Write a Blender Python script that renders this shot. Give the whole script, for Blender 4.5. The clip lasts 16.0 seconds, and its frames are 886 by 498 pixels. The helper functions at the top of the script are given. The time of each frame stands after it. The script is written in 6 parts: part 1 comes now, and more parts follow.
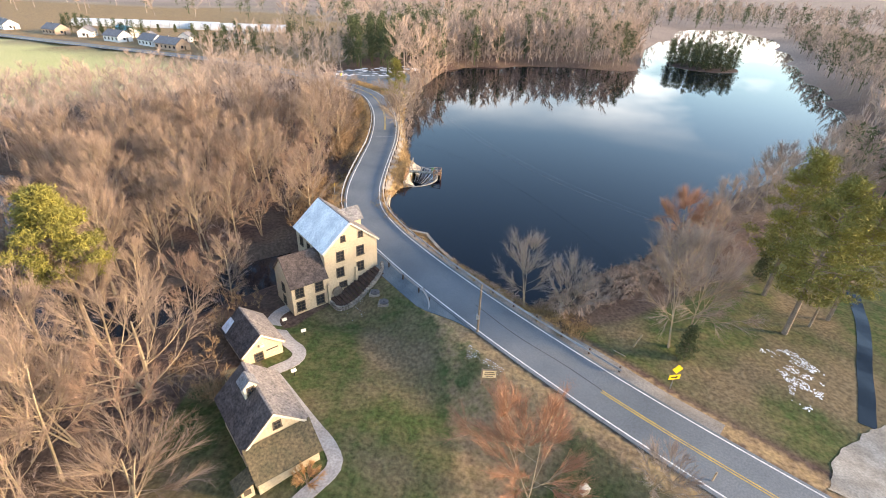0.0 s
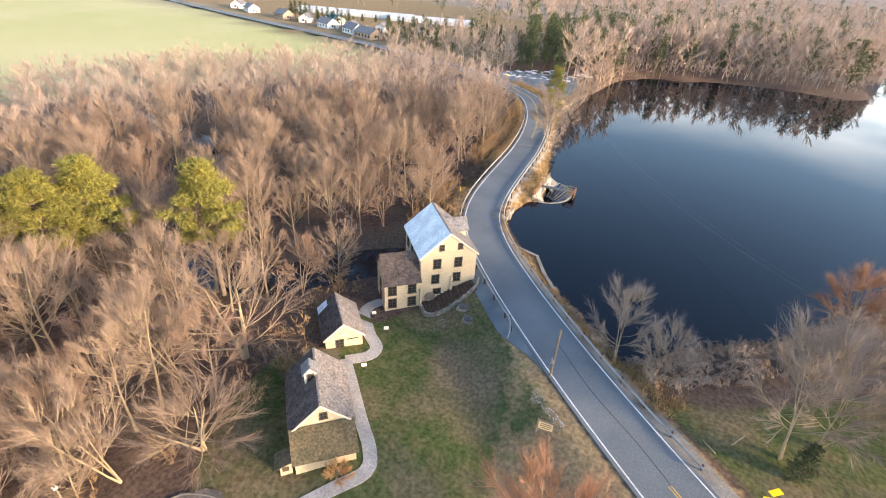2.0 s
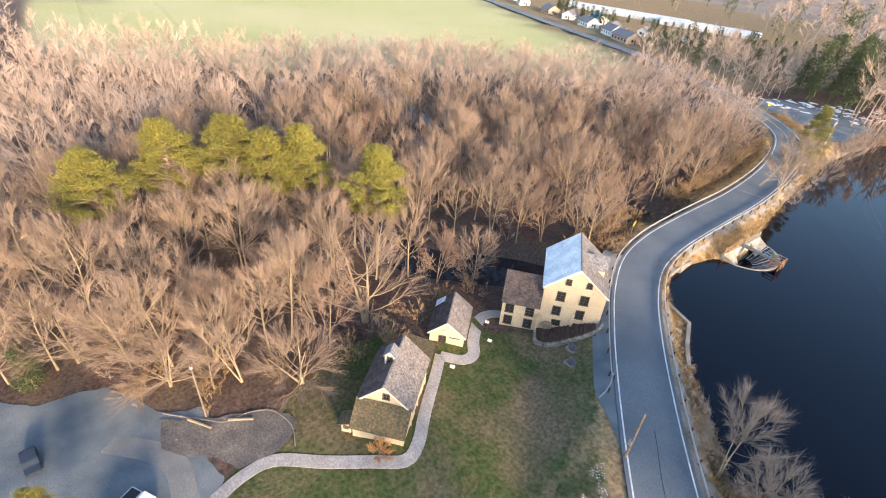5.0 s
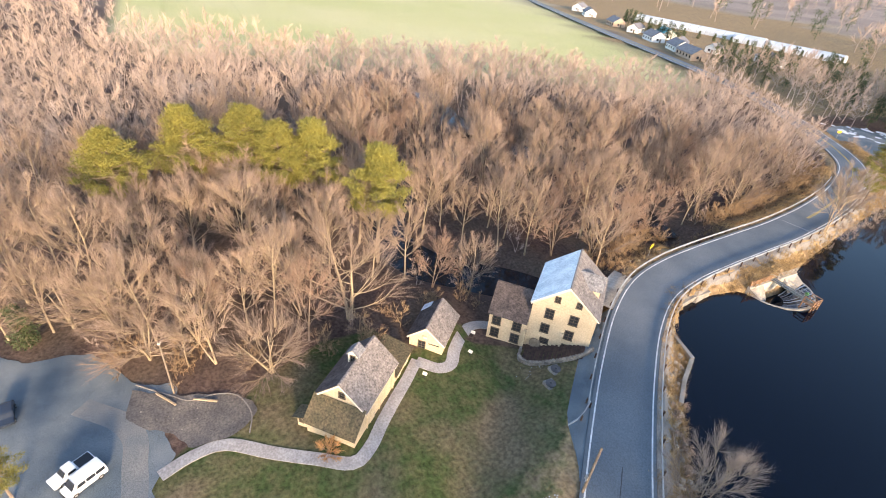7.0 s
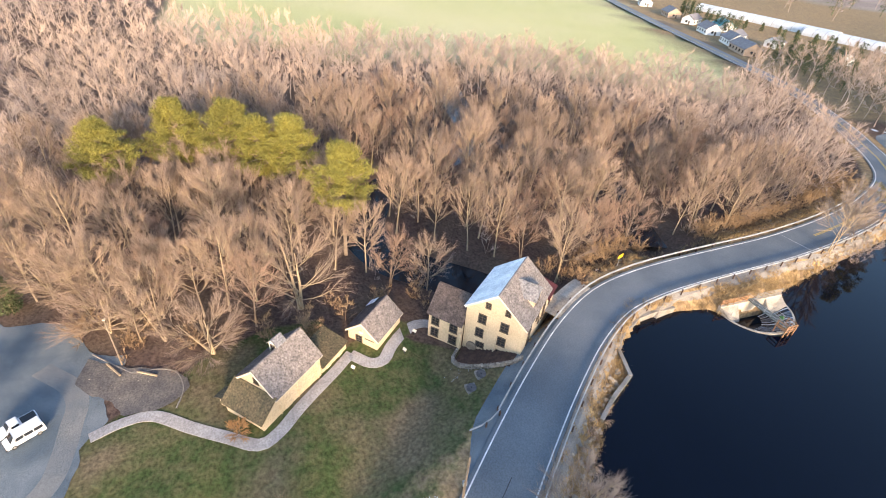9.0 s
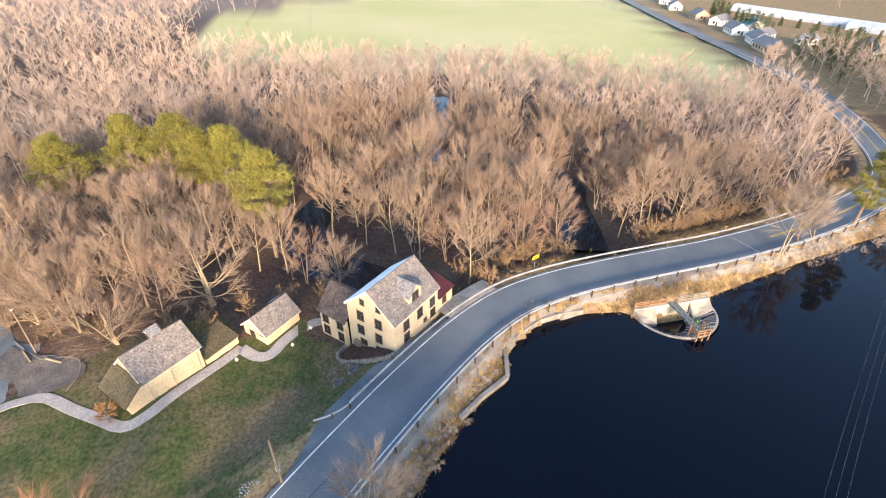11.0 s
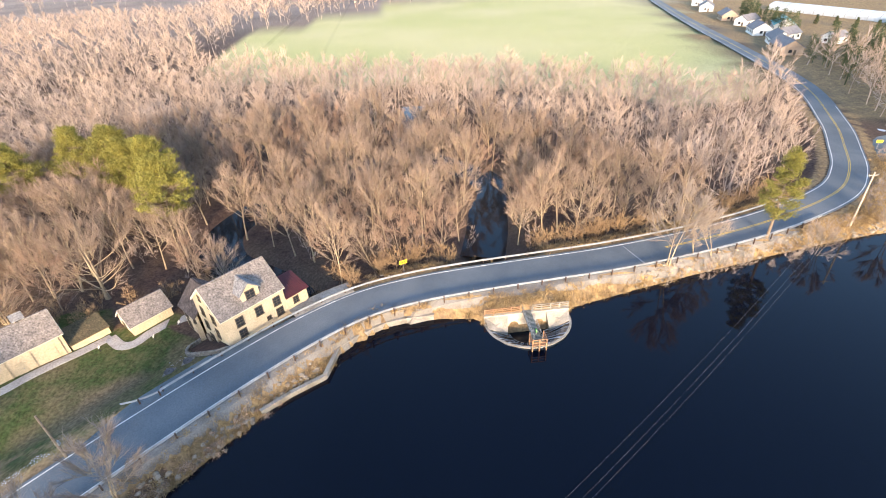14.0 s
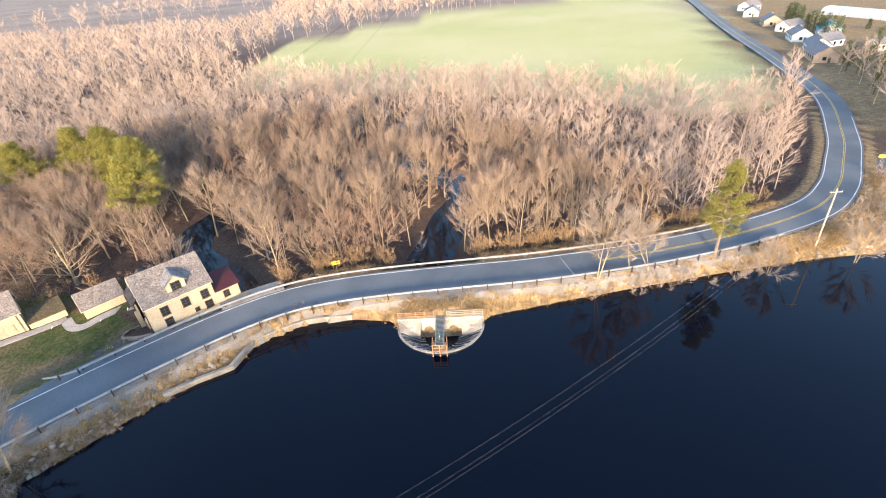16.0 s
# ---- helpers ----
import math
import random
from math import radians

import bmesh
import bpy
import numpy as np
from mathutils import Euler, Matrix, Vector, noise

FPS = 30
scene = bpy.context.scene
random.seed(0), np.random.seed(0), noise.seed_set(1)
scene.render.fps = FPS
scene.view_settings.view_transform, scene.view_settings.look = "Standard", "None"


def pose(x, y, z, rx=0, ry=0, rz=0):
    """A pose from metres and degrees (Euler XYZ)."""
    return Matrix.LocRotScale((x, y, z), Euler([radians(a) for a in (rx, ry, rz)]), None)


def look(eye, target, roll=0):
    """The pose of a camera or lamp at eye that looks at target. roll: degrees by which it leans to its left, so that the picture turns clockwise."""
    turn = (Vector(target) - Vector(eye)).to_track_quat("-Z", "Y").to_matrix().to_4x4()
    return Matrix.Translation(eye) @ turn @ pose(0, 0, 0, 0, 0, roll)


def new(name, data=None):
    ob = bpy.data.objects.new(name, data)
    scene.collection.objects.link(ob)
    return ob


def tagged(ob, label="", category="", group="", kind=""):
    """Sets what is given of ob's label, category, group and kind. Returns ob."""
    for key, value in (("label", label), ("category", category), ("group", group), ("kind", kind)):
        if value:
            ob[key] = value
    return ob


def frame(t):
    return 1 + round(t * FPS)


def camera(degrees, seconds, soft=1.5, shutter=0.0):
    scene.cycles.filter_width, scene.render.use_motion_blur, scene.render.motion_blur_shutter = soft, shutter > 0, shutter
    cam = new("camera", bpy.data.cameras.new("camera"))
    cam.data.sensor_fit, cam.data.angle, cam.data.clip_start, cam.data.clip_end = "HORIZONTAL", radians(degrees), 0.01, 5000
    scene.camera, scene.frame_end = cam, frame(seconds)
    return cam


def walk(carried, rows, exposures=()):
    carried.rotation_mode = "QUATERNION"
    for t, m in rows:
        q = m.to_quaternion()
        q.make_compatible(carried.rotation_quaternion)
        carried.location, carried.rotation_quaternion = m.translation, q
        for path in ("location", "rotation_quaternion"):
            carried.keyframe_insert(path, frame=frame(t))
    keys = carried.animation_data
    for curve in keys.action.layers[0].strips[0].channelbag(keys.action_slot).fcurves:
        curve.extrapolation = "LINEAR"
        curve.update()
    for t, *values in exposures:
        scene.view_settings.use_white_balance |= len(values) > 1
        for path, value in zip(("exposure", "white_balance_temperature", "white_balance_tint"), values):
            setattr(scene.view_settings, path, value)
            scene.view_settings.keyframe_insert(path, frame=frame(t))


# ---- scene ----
cam = camera(85.30, 16.0, soft=1.0)
PATH = [
    (0.0, 17.21, 19.96, 38.91, 60.42, -2.19, 5.59),
    (0.5, 18.38, 20.73, 39.47, 60.30, -2.78, 9.03),
    (1.0, 19.62, 21.71, 40.09, 60.00, -3.27, 13.61),
    (1.5, 21.20, 22.97, 40.66, 59.50, -3.36, 20.27),
    (2.0, 22.95, 24.39, 41.20, 58.99, -3.18, 26.59),
    (2.5, 24.60, 25.65, 41.67, 58.69, -3.10, 32.25),
    (3.0, 26.07, 26.96, 42.23, 58.31, -3.04, 37.66),
    (3.5, 27.29, 28.30, 43.04, 57.78, -3.08, 42.77),
    (4.0, 28.33, 29.50, 44.02, 57.08, -3.28, 47.72),
    (4.5, 29.41, 30.54, 44.96, 56.53, -3.60, 52.61),
    (7.0, 33.56, 39.54, 44.45, 56.53, -4.85, 64.50),
    (7.5, 34.85, 42.31, 45.07, 56.13, -4.83, 66.58),
    (8.0, 36.13, 45.38, 45.86, 55.59, -4.71, 68.34),
    (8.5, 37.50, 48.87, 46.71, 55.06, -4.48, 70.14),
    (9.0, 39.10, 52.95, 47.68, 54.57, -4.06, 71.75),
    (11.5, 48.98, 80.03, 47.00, 56.70, 0.73, 78.20),
    (12.0, 50.22, 85.12, 46.82, 56.87, 1.36, 78.91),
    (12.5, 51.42, 90.17, 46.81, 57.01, 1.89, 79.73),
    (13.0, 52.45, 95.14, 46.81, 57.13, 2.33, 80.64),
    (13.5, 53.38, 99.83, 46.89, 57.20, 2.59, 81.92),
    (14.0, 54.14, 104.29, 46.95, 57.42, 2.74, 83.95),
    (14.5, 54.76, 108.91, 46.97, 57.72, 2.91, 85.82),
    (15.0, 55.40, 113.85, 46.91, 57.97, 3.18, 87.42),
    (15.5, 55.88, 118.89, 46.54, 58.17, 3.64, 88.71),
    (16.0, 56.25, 123.82, 46.12, 58.57, 3.96, 90.45),
]
walk(cam, [(t, pose(x, y, z, rx, ry, rz)) for t, x, y, z, rx, ry, rz in PATH], [(0.0, 1.27, 7150, 12), (4.0, 1.22, 6800, 12), (9.0, 1.24, 6750, 12), (13.0, 1.29, 6600, 11), (16.0, 1.32, 6550, 10)])

# ---- world, sun ----
SUN_AZ, SUN_EL = radians(-3), radians(13)
world = bpy.data.worlds.new("world")
scene.world = world
world.use_nodes = True
wn = world.node_tree.nodes
sky = wn.new("ShaderNodeTexSky")
sky.sky_type, sky.sun_disc = "NISHITA", False
sky.sun_elevation, sky.sun_rotation = SUN_EL, radians(90) - SUN_AZ
sky.air_density, sky.dust_density, sky.ozone_density = 1.0, 0.9, 2.4
wn["Background"].inputs["Strength"].default_value = 0.25
# thin broken cloud over the clear sky
wl = world.node_tree.links
wt = wn.new("ShaderNodeTexCoord")
wm = wn.new("ShaderNodeMapping")
wm.inputs["Scale"].default_value = (1.3, 1.3, 4.5)
wc = wn.new("ShaderNodeTexNoise")
wc.inputs["Scale"].default_value, wc.inputs["Detail"].default_value, wc.inputs["Roughness"].default_value = 1.7, 5, 0.5
wr = wn.new("ShaderNodeMapRange")
wr.inputs[1].default_value, wr.inputs[2].default_value, wr.inputs[4].default_value = 0.49, 0.66, 0.9
wx = wn.new("ShaderNodeMix")
wx.data_type = "RGBA"
wx.inputs[7].default_value = (13.0, 12.6, 12.2, 1)
wl.new(wt.outputs["Generated"], wm.inputs["Vector"])
wl.new(wm.outputs[0], wc.inputs["Vector"])
wl.new(wc.outputs["Fac"], wr.inputs[0])
wsep = wn.new("ShaderNodeSeparateXYZ")
wl.new(wt.outputs["Generated"], wsep.inputs[0])
wlow = wn.new("ShaderNodeMapRange")
wlow.inputs[1].default_value, wlow.inputs[2].default_value, wlow.inputs[3].default_value, wlow.inputs[4].default_value = 0.10, 0.27, 1.0, 0.0
wl.new(wsep.outputs["Z"], wlow.inputs[0])
wmul = wn.new("ShaderNodeMath")
wmul.operation = "MULTIPLY"
wl.new(wr.outputs[0], wmul.inputs[0])
wl.new(wlow.outputs[0], wmul.inputs[1])
wl.new(wmul.outputs[0], wx.inputs[0])
wl.new(sky.outputs[0], wx.inputs[6])
wl.new(wx.outputs[2], wn["Background"].inputs["Color"])
sun = new("sun", bpy.data.lights.new("sun", "SUN"))
sun.data.energy, sun.data.angle, sun.data.color = 4.7, radians(11.0), (1.0, 0.765, 0.515)
sun.matrix_world = look((math.cos(SUN_AZ) * 200, math.sin(SUN_AZ) * 200, math.tan(SUN_EL) * 200 + 20), (0, 0, 20))


# ---- materials ----
def mat(name, base, rough=0.8, second=None, scale=1.0, amount=0.5, bump=0.0, metal=0.0, fine=None, vary=0.0, spec=0.5):
    """A procedural surface: base colour broken by noise at two scales, bump, and a change from piece to piece."""
    m = bpy.data.materials.new(name)
    m.use_nodes = True
    nt = m.node_tree
    n, l = nt.nodes, nt.links
    b = n["Principled BSDF"]
    b.inputs["Roughness"].default_value = rough
    b.inputs["Metallic"].default_value = metal
    b.inputs["Specular IOR Level"].default_value = spec
    tc = n.new("ShaderNodeTexCoord")
    big = n.new("ShaderNodeTexNoise")
    big.inputs["Scale"].default_value = scale
    big.inputs["Detail"].default_value = 6
    small = n.new("ShaderNodeTexNoise")
    small.inputs["Scale"].default_value = fine or scale * 9
    small.inputs["Detail"].default_value = 4
    l.new(tc.outputs["Object"], big.inputs["Vector"])
    l.new(tc.outputs["Object"], small.inputs["Vector"])
    ramp = n.new("ShaderNodeMapRange")
    ramp.inputs[1].default_value, ramp.inputs[2].default_value = 0.35, 0.65
    l.new(big.outputs["Fac"], ramp.inputs[0])
    mix = n.new("ShaderNodeMix")
    mix.data_type = "RGBA"
    second = second or tuple(c * (1 - amount) for c in base)
    mix.inputs[6].default_value, mix.inputs[7].default_value = (*base, 1), (*second, 1)
    l.new(ramp.outputs[0], mix.inputs[0])
    hsv = n.new("ShaderNodeHueSaturation")
    vm = n.new("ShaderNodeMapRange")
    vm.inputs[1].default_value, vm.inputs[2].default_value = 0.25, 0.75
    vm.inputs[3].default_value, vm.inputs[4].default_value = 1 - 0.8 * amount, 1 + 0.8 * amount
    l.new(small.outputs["Fac"], vm.inputs[0])
    val = vm.outputs[0]
    if vary:
        info = n.new("ShaderNodeObjectInfo")
        vr = n.new("ShaderNodeMapRange")
        vr.inputs[3].default_value, vr.inputs[4].default_value = 1 - vary, 1 + vary
        l.new(info.outputs["Random"], vr.inputs[0])
        mul = n.new("ShaderNodeMath")
        mul.operation = "MULTIPLY"
        l.new(val, mul.inputs[0]), l.new(vr.outputs[0], mul.inputs[1])
        val = mul.outputs[0]
    l.new(mix.outputs[2], hsv.inputs["Color"])
    l.new(val, hsv.inputs["Value"])
    l.new(hsv.outputs[0], b.inputs["Base Color"])
    if bump:
        bp = n.new("ShaderNodeBump")
        bp.inputs["Strength"].default_value = bump
        bp.inputs["Distance"].default_value = 0.05
        l.new(small.outputs["Fac"], bp.inputs["Height"])
        l.new(bp.outputs[0], b.inputs["Normal"])
    return m


def island_vary(m, lo, hi):
    """Lets each joined piece differ a little in brightness."""
    nt = m.node_tree
    b = nt.nodes["Principled BSDF"]
    src = b.inputs["Base Color"].links[0].from_socket
    geo = nt.nodes.new("ShaderNodeNewGeometry")
    mr = nt.nodes.new("ShaderNodeMapRange")
    mr.inputs[3].default_value, mr.inputs[4].default_value = lo, hi
    nt.links.new(geo.outputs["Random Per Island"], mr.inputs[0])
    h = nt.nodes.new("ShaderNodeHueSaturation")
    nt.links.new(src, h.inputs["Color"])
    nt.links.new(mr.outputs[0], h.inputs["Value"])
    nt.links.new(h.outputs[0], b.inputs["Base Color"])
    return m


ASPHALT = mat("asphalt", (0.100, 0.117, 0.134), 0.85, (0.155, 0.170, 0.184), 0.12, 0.3, 0.2, fine=6)
GRAVEL = mat("gravel", (0.085, 0.112, 0.135), 0.95, (0.175, 0.195, 0.205), 0.22, 0.5, 0.5, fine=12)
CONCRETE = mat("concrete", (0.35, 0.32, 0.28), 0.9, (0.22, 0.195, 0.165), 0.6, 0.4, 0.2)
PATHSTONE = mat("path_concrete", (0.42, 0.385, 0.36), 0.9, (0.31, 0.28, 0.26), 0.5, 0.4, 0.2)
PAINT_W = mat("road_paint_white", (0.72, 0.72, 0.70), 0.7, (0.5, 0.5, 0.49), 0.5, 0.3)
PAINT_Y = mat("road_paint_yellow", (0.62, 0.42, 0.06), 0.7, (0.4, 0.3, 0.1), 0.6, 0.3)
WALL = mat("cream_paint", (0.59, 0.475, 0.325), 0.75, (0.51, 0.40, 0.265), 0.5, 0.25, 0.08)
TRIM = mat("dark_trim", (0.10, 0.075, 0.05), 0.7, amount=0.3)
TRIM_W = mat("white_trim", (0.74, 0.68, 0.55), 0.7, amount=0.2)
SHINGLE = mat("cedar_shingle", (0.255, 0.215, 0.19), 0.9, (0.175, 0.148, 0.135), 1.2, 0.75, 0.6, fine=4.5)
SHINGLE_G = mat("grey_shingle", (0.17, 0.165, 0.175), 0.9, (0.25, 0.235, 0.23), 1.2, 0.75, 0.6, fine=4.5)
SHINGLE_M = mat("mossy_shingle", (0.135, 0.10, 0.055), 0.9, (0.09, 0.075, 0.04), 0.9, 0.75, 0.6, fine=4.5)
# darker copy of the brown shingle, roof shade put into its colour
SHINGLE_SHADE = mat("shade_dark_shingle", (0.060, 0.044, 0.041), 0.9, (0.12, 0.092, 0.08), 1.1, 0.75, 0.6, fine=4.5)
RED_ROOF = mat("red_metal", (0.115, 0.028, 0.030), 0.55, (0.08, 0.024, 0.025), 0.7, 0.3, metal=0.2)
SNOW = mat("thin_snow", (0.80, 0.84, 0.90), 0.7, (0.55, 0.58, 0.63), 1.6, 0.35, 0.3)
GLASS = mat("window_glass", (0.03, 0.033, 0.04), 0.08, amount=0.2, spec=0.8)
WOOD = mat("weathered_wood", (0.24, 0.19, 0.14), 0.85, (0.15, 0.115, 0.085), 1.5, 0.5, 0.2)
WOOD_RED = mat("reddish_wood", (0.36, 0.19, 0.10), 0.8, (0.25, 0.14, 0.08), 1.5, 0.4, 0.2)
RUST = mat("weathering_steel", (0.085, 0.05, 0.035), 0.8, (0.05, 0.03, 0.025), 1.0, 0.4)
GALV = mat("galvanised_steel", (0.40, 0.40, 0.395), 0.5, (0.28, 0.275, 0.27), 0.6, 0.3, metal=0.4)
YELLOW = mat("sign_yellow", (0.85, 0.58, 0.02), 0.5, amount=0.1)
BLACK = mat("black_paint", (0.015, 0.015, 0.017), 0.5, amount=0.2)
MULCH = mat("dark_mulch", (0.055, 0.035, 0.028), 1.0, (0.10, 0.06, 0.045), 1.5, 0.5, 0.6)
STONE = mat("field_stone", (0.27, 0.24, 0.205), 0.9, (0.18, 0.158, 0.135), 2.0, 0.5, 0.4, vary=0.25)
BARK = mat("bark", (0.27, 0.205, 0.15), 0.95, (0.17, 0.13, 0.10), 1.2, 0.45, 0.3)
BARK_PALE = mat("pale_bark", (0.40, 0.31, 0.20), 0.95, (0.28, 0.215, 0.145), 1.0, 0.45, 0.3)
TWIG = mat("bare_twigs", (0.32, 0.228, 0.172), 0.95, (0.225, 0.162, 0.128), 0.25, 0.3, vary=0.16)
TWIG_RUST = mat("russet_twigs", (0.31, 0.20, 0.145), 0.95, (0.22, 0.145, 0.11), 0.25, 0.3, vary=0.16)
# paler copy of the twigs, distance haze mixed into the colour
TWIG_HAZE = island_vary(mat("hazed_bare_twigs", (0.45, 0.335, 0.262), 0.95, (0.325, 0.258, 0.226), 0.035, 0.42, fine=0.13), 0.8, 1.2)
TWIG_GREY = mat("grey_twigs", (0.34, 0.275, 0.23), 0.95, (0.26, 0.20, 0.17), 0.25, 0.3, vary=0.12)
TWIG_RED = mat("reddish_twigs", (0.40, 0.21, 0.125), 0.95, (0.30, 0.16, 0.10), 0.3, 0.3, vary=0.1)
NEEDLE = mat("pine_needles", (0.225, 0.20, 0.04), 0.9, (0.135, 0.13, 0.028), 0.4, 0.45, vary=0.12)
NEEDLE_D = mat("dark_needles", (0.07, 0.085, 0.03), 0.9, (0.045, 0.06, 0.025), 0.4, 0.45, vary=0.15)
REED = mat("dry_reeds", (0.48, 0.34, 0.25), 0.95, (0.33, 0.225, 0.165), 0.3, 0.45)
STRAW = mat("dry_grass", (0.42, 0.29, 0.14), 0.95, (0.28, 0.19, 0.10), 0.4, 0.45)
CAR_WHITE = mat("white_car_paint", (0.72, 0.74, 0.76), 0.3, amount=0.08)
CAR_DARK = mat("dark_car_paint", (0.03, 0.04, 0.06), 0.25, amount=0.1)
RUBBER = mat("rubber", (0.02, 0.02, 0.02), 0.9, amount=0.2)
WIRE = mat("wire", (0.16, 0.16, 0.17), 0.6, amount=0.1)


def water_mat(name, base, rough, wave):
    m = mat(name, base, rough, amount=0.2)
    nt = m.node_tree
    b = nt.nodes["Principled BSDF"]
    b.inputs["IOR"].default_value = 1.28
    tc = nt.nodes.new("ShaderNodeTexCoord")
    w = nt.nodes.new("ShaderNodeTexNoise")
    w.inputs["Scale"].default_value, w.inputs["Detail"].default_value = 0.5, 3
    bp = nt.nodes.new("ShaderNodeBump")
    bp.inputs["Strength"].default_value, bp.inputs["Distance"].default_value = wave, 0.05
    nt.links.new(tc.outputs["Object"], w.inputs["Vector"])
    nt.links.new(w.outputs["Fac"], bp.inputs["Height"])
    nt.links.new(bp.outputs[0], b.inputs["Normal"])
    return m


WATER = water_mat("pond_water", (0.0012, 0.0028, 0.009), 0.02, 0.04)
CREEK = water_mat("creek_water", (0.008, 0.012, 0.018), 0.06, 0.3)


# ---- plan ----
def smooth_line(points, step=1.5):
    """A rounded line through the corner points, as an even row of points."""
    p = np.array(points, float)
    q = np.vstack([2 * p[0] - p[1], p, 2 * p[-1] - p[-2]])
    out = []
    for i in range(1, len(q) - 2):
        n = max(2, int(np.linalg.norm(q[i + 1, :2] - q[i, :2]) / step))
        t = np.linspace(0, 1, n, endpoint=False)[:, None]
        a, b, c, d = q[i - 1], q[i], q[i + 1], q[i + 2]
        out.append(0.5 * (2 * b + (c - a) * t + (2 * a - 5 * b + 4 * c - d) * t ** 2 + (3 * b - a - 3 * c + d) * t ** 3))
    return np.vstack(out + [p[-1:]])


ROAD_Z = 2.3
ROAD = smooth_line([(139.5, -22.7), (94.5, 9.3), (59.4, 35.2), (43.8, 47.2), (35.0, 54.3), (28.0, 60.5), (21.0, 67.1), (14.5, 73.7), (8.0, 80.8), (1.7, 88.6), (-2.8, 96.3),
                    (-5.1, 104.6), (-6.3, 114.2), (-7.1, 124.2), (-8.2, 137.2), (-11.0, 154.2), (-15.5, 171.0), (-22.5, 187.5), (-31, 197.5), (-42.0, 206.0), (-60, 218), (-95, 236), (-150, 252), (-240, 276), (-420, 330)])
ROAD_HALF = 3.05
LAKE = [(25.5, 73.6), (20.5, 78.4), (16.2, 82.2), (12.6, 85.6), (8.4, 91.8), (4.0, 93.2), (0.6, 98.0), (-0.4, 101), (-0.4, 106), (0.6, 112.6), (2.0, 113.4), (4.6, 114.2), (6.8, 115.9), (8.1, 118.2), (8.4, 120.0), (8.0, 122.0), (6.6, 124.2), (4.4, 125.7), (1.8, 126.3), (0.4, 127.2), (-2.3, 139), (-4.7, 150.5), (-7.4, 165),
        (-10, 181), (-11, 200), (-8, 225), (0, 264), (30, 283), (60, 290), (87, 287), (99, 308), (118, 375), (150, 450), (187, 540), (230, 590), (290, 590), (270, 520), (225, 400), (190, 320), (165, 250),
        (140, 195), (112, 158), (82, 130), (62, 112), (51.5, 101), (47, 93.5), (42.5, 88), (36, 83.8), (31, 79.5)]
LAKE = LAKE[:24] + [tuple(p) for p in smooth_line(LAKE[24:], 7.0)]
CREEKS = [smooth_line([(-11, 84), (-16, 80), (-21, 74), (-27, 68), (-38, 66), (-52, 74), (-64, 92), (-80, 105)]),
          smooth_line([(-19, 117), (-28, 119.5), (-37, 121.5), (-45, 124.5), (-56, 122), (-68, 112), (-80, 105), (-120, 110)])]
LOT = [(-40, 4), (-22, 14), (-19.5, 22.5), (-13, 27.5), (-10.5, 31.5), (-5, 30.5), (-1.5, 31.2), (0.6, 29.6), (4.2, 29.6), (9.5, 27.5), (13, 14), (14, -6), (-10, -20), (-36, -10)]


def inside(poly, x, y):
    p = np.array(poly)
    r = np.zeros(x.shape, bool)
    for a, b in zip(p, np.roll(p, -1, 0)):
        c = (a[1] > y) != (b[1] > y)
        if c.any():
            r ^= c & (x < (b[0] - a[0]) * (y - a[1]) / (b[1] - a[1] + 1e-12) + a[0])
    return r


def line_dist(line, x, y, closed=False):
    """Distance to a line of points, and on which side (plus: to its right)."""
    p = np.array(line, float)
    a, b = (p, np.roll(p, -1, 0)) if closed else (p[:-1], p[1:])
    best = np.full(x.shape, 1e9)
    side = np.zeros(x.shape)
    for (ax, ay), (bx, by) in zip(a[:, :2], b[:, :2]):
        ux, uy = bx - ax, by - ay
        t = np.clip(((x - ax) * ux + (y - ay) * uy) / (ux * ux + uy * uy + 1e-12), 0, 1)
        dx, dy = x - ax - t * ux, y - ay - t * uy
        d = dx * dx + dy * dy
        m = d < best
        best = np.where(m, d, best)
        side = np.where(m, np.where(ux * dy - uy * dx > 0, -1.0, 1.0), side)
    return np.sqrt(best), side


def sstep(v, a, b):
    t = np.clip((v - a) / (b - a), 0, 1)
    return t * t * (3 - 2 * t)


def hum(x, y, k):
    return np.sin(x * k + 1.3) * np.cos(y * k * 1.17 + 0.4) + 0.5 * np.sin(x * k * 2.3 + y * k * 1.9)


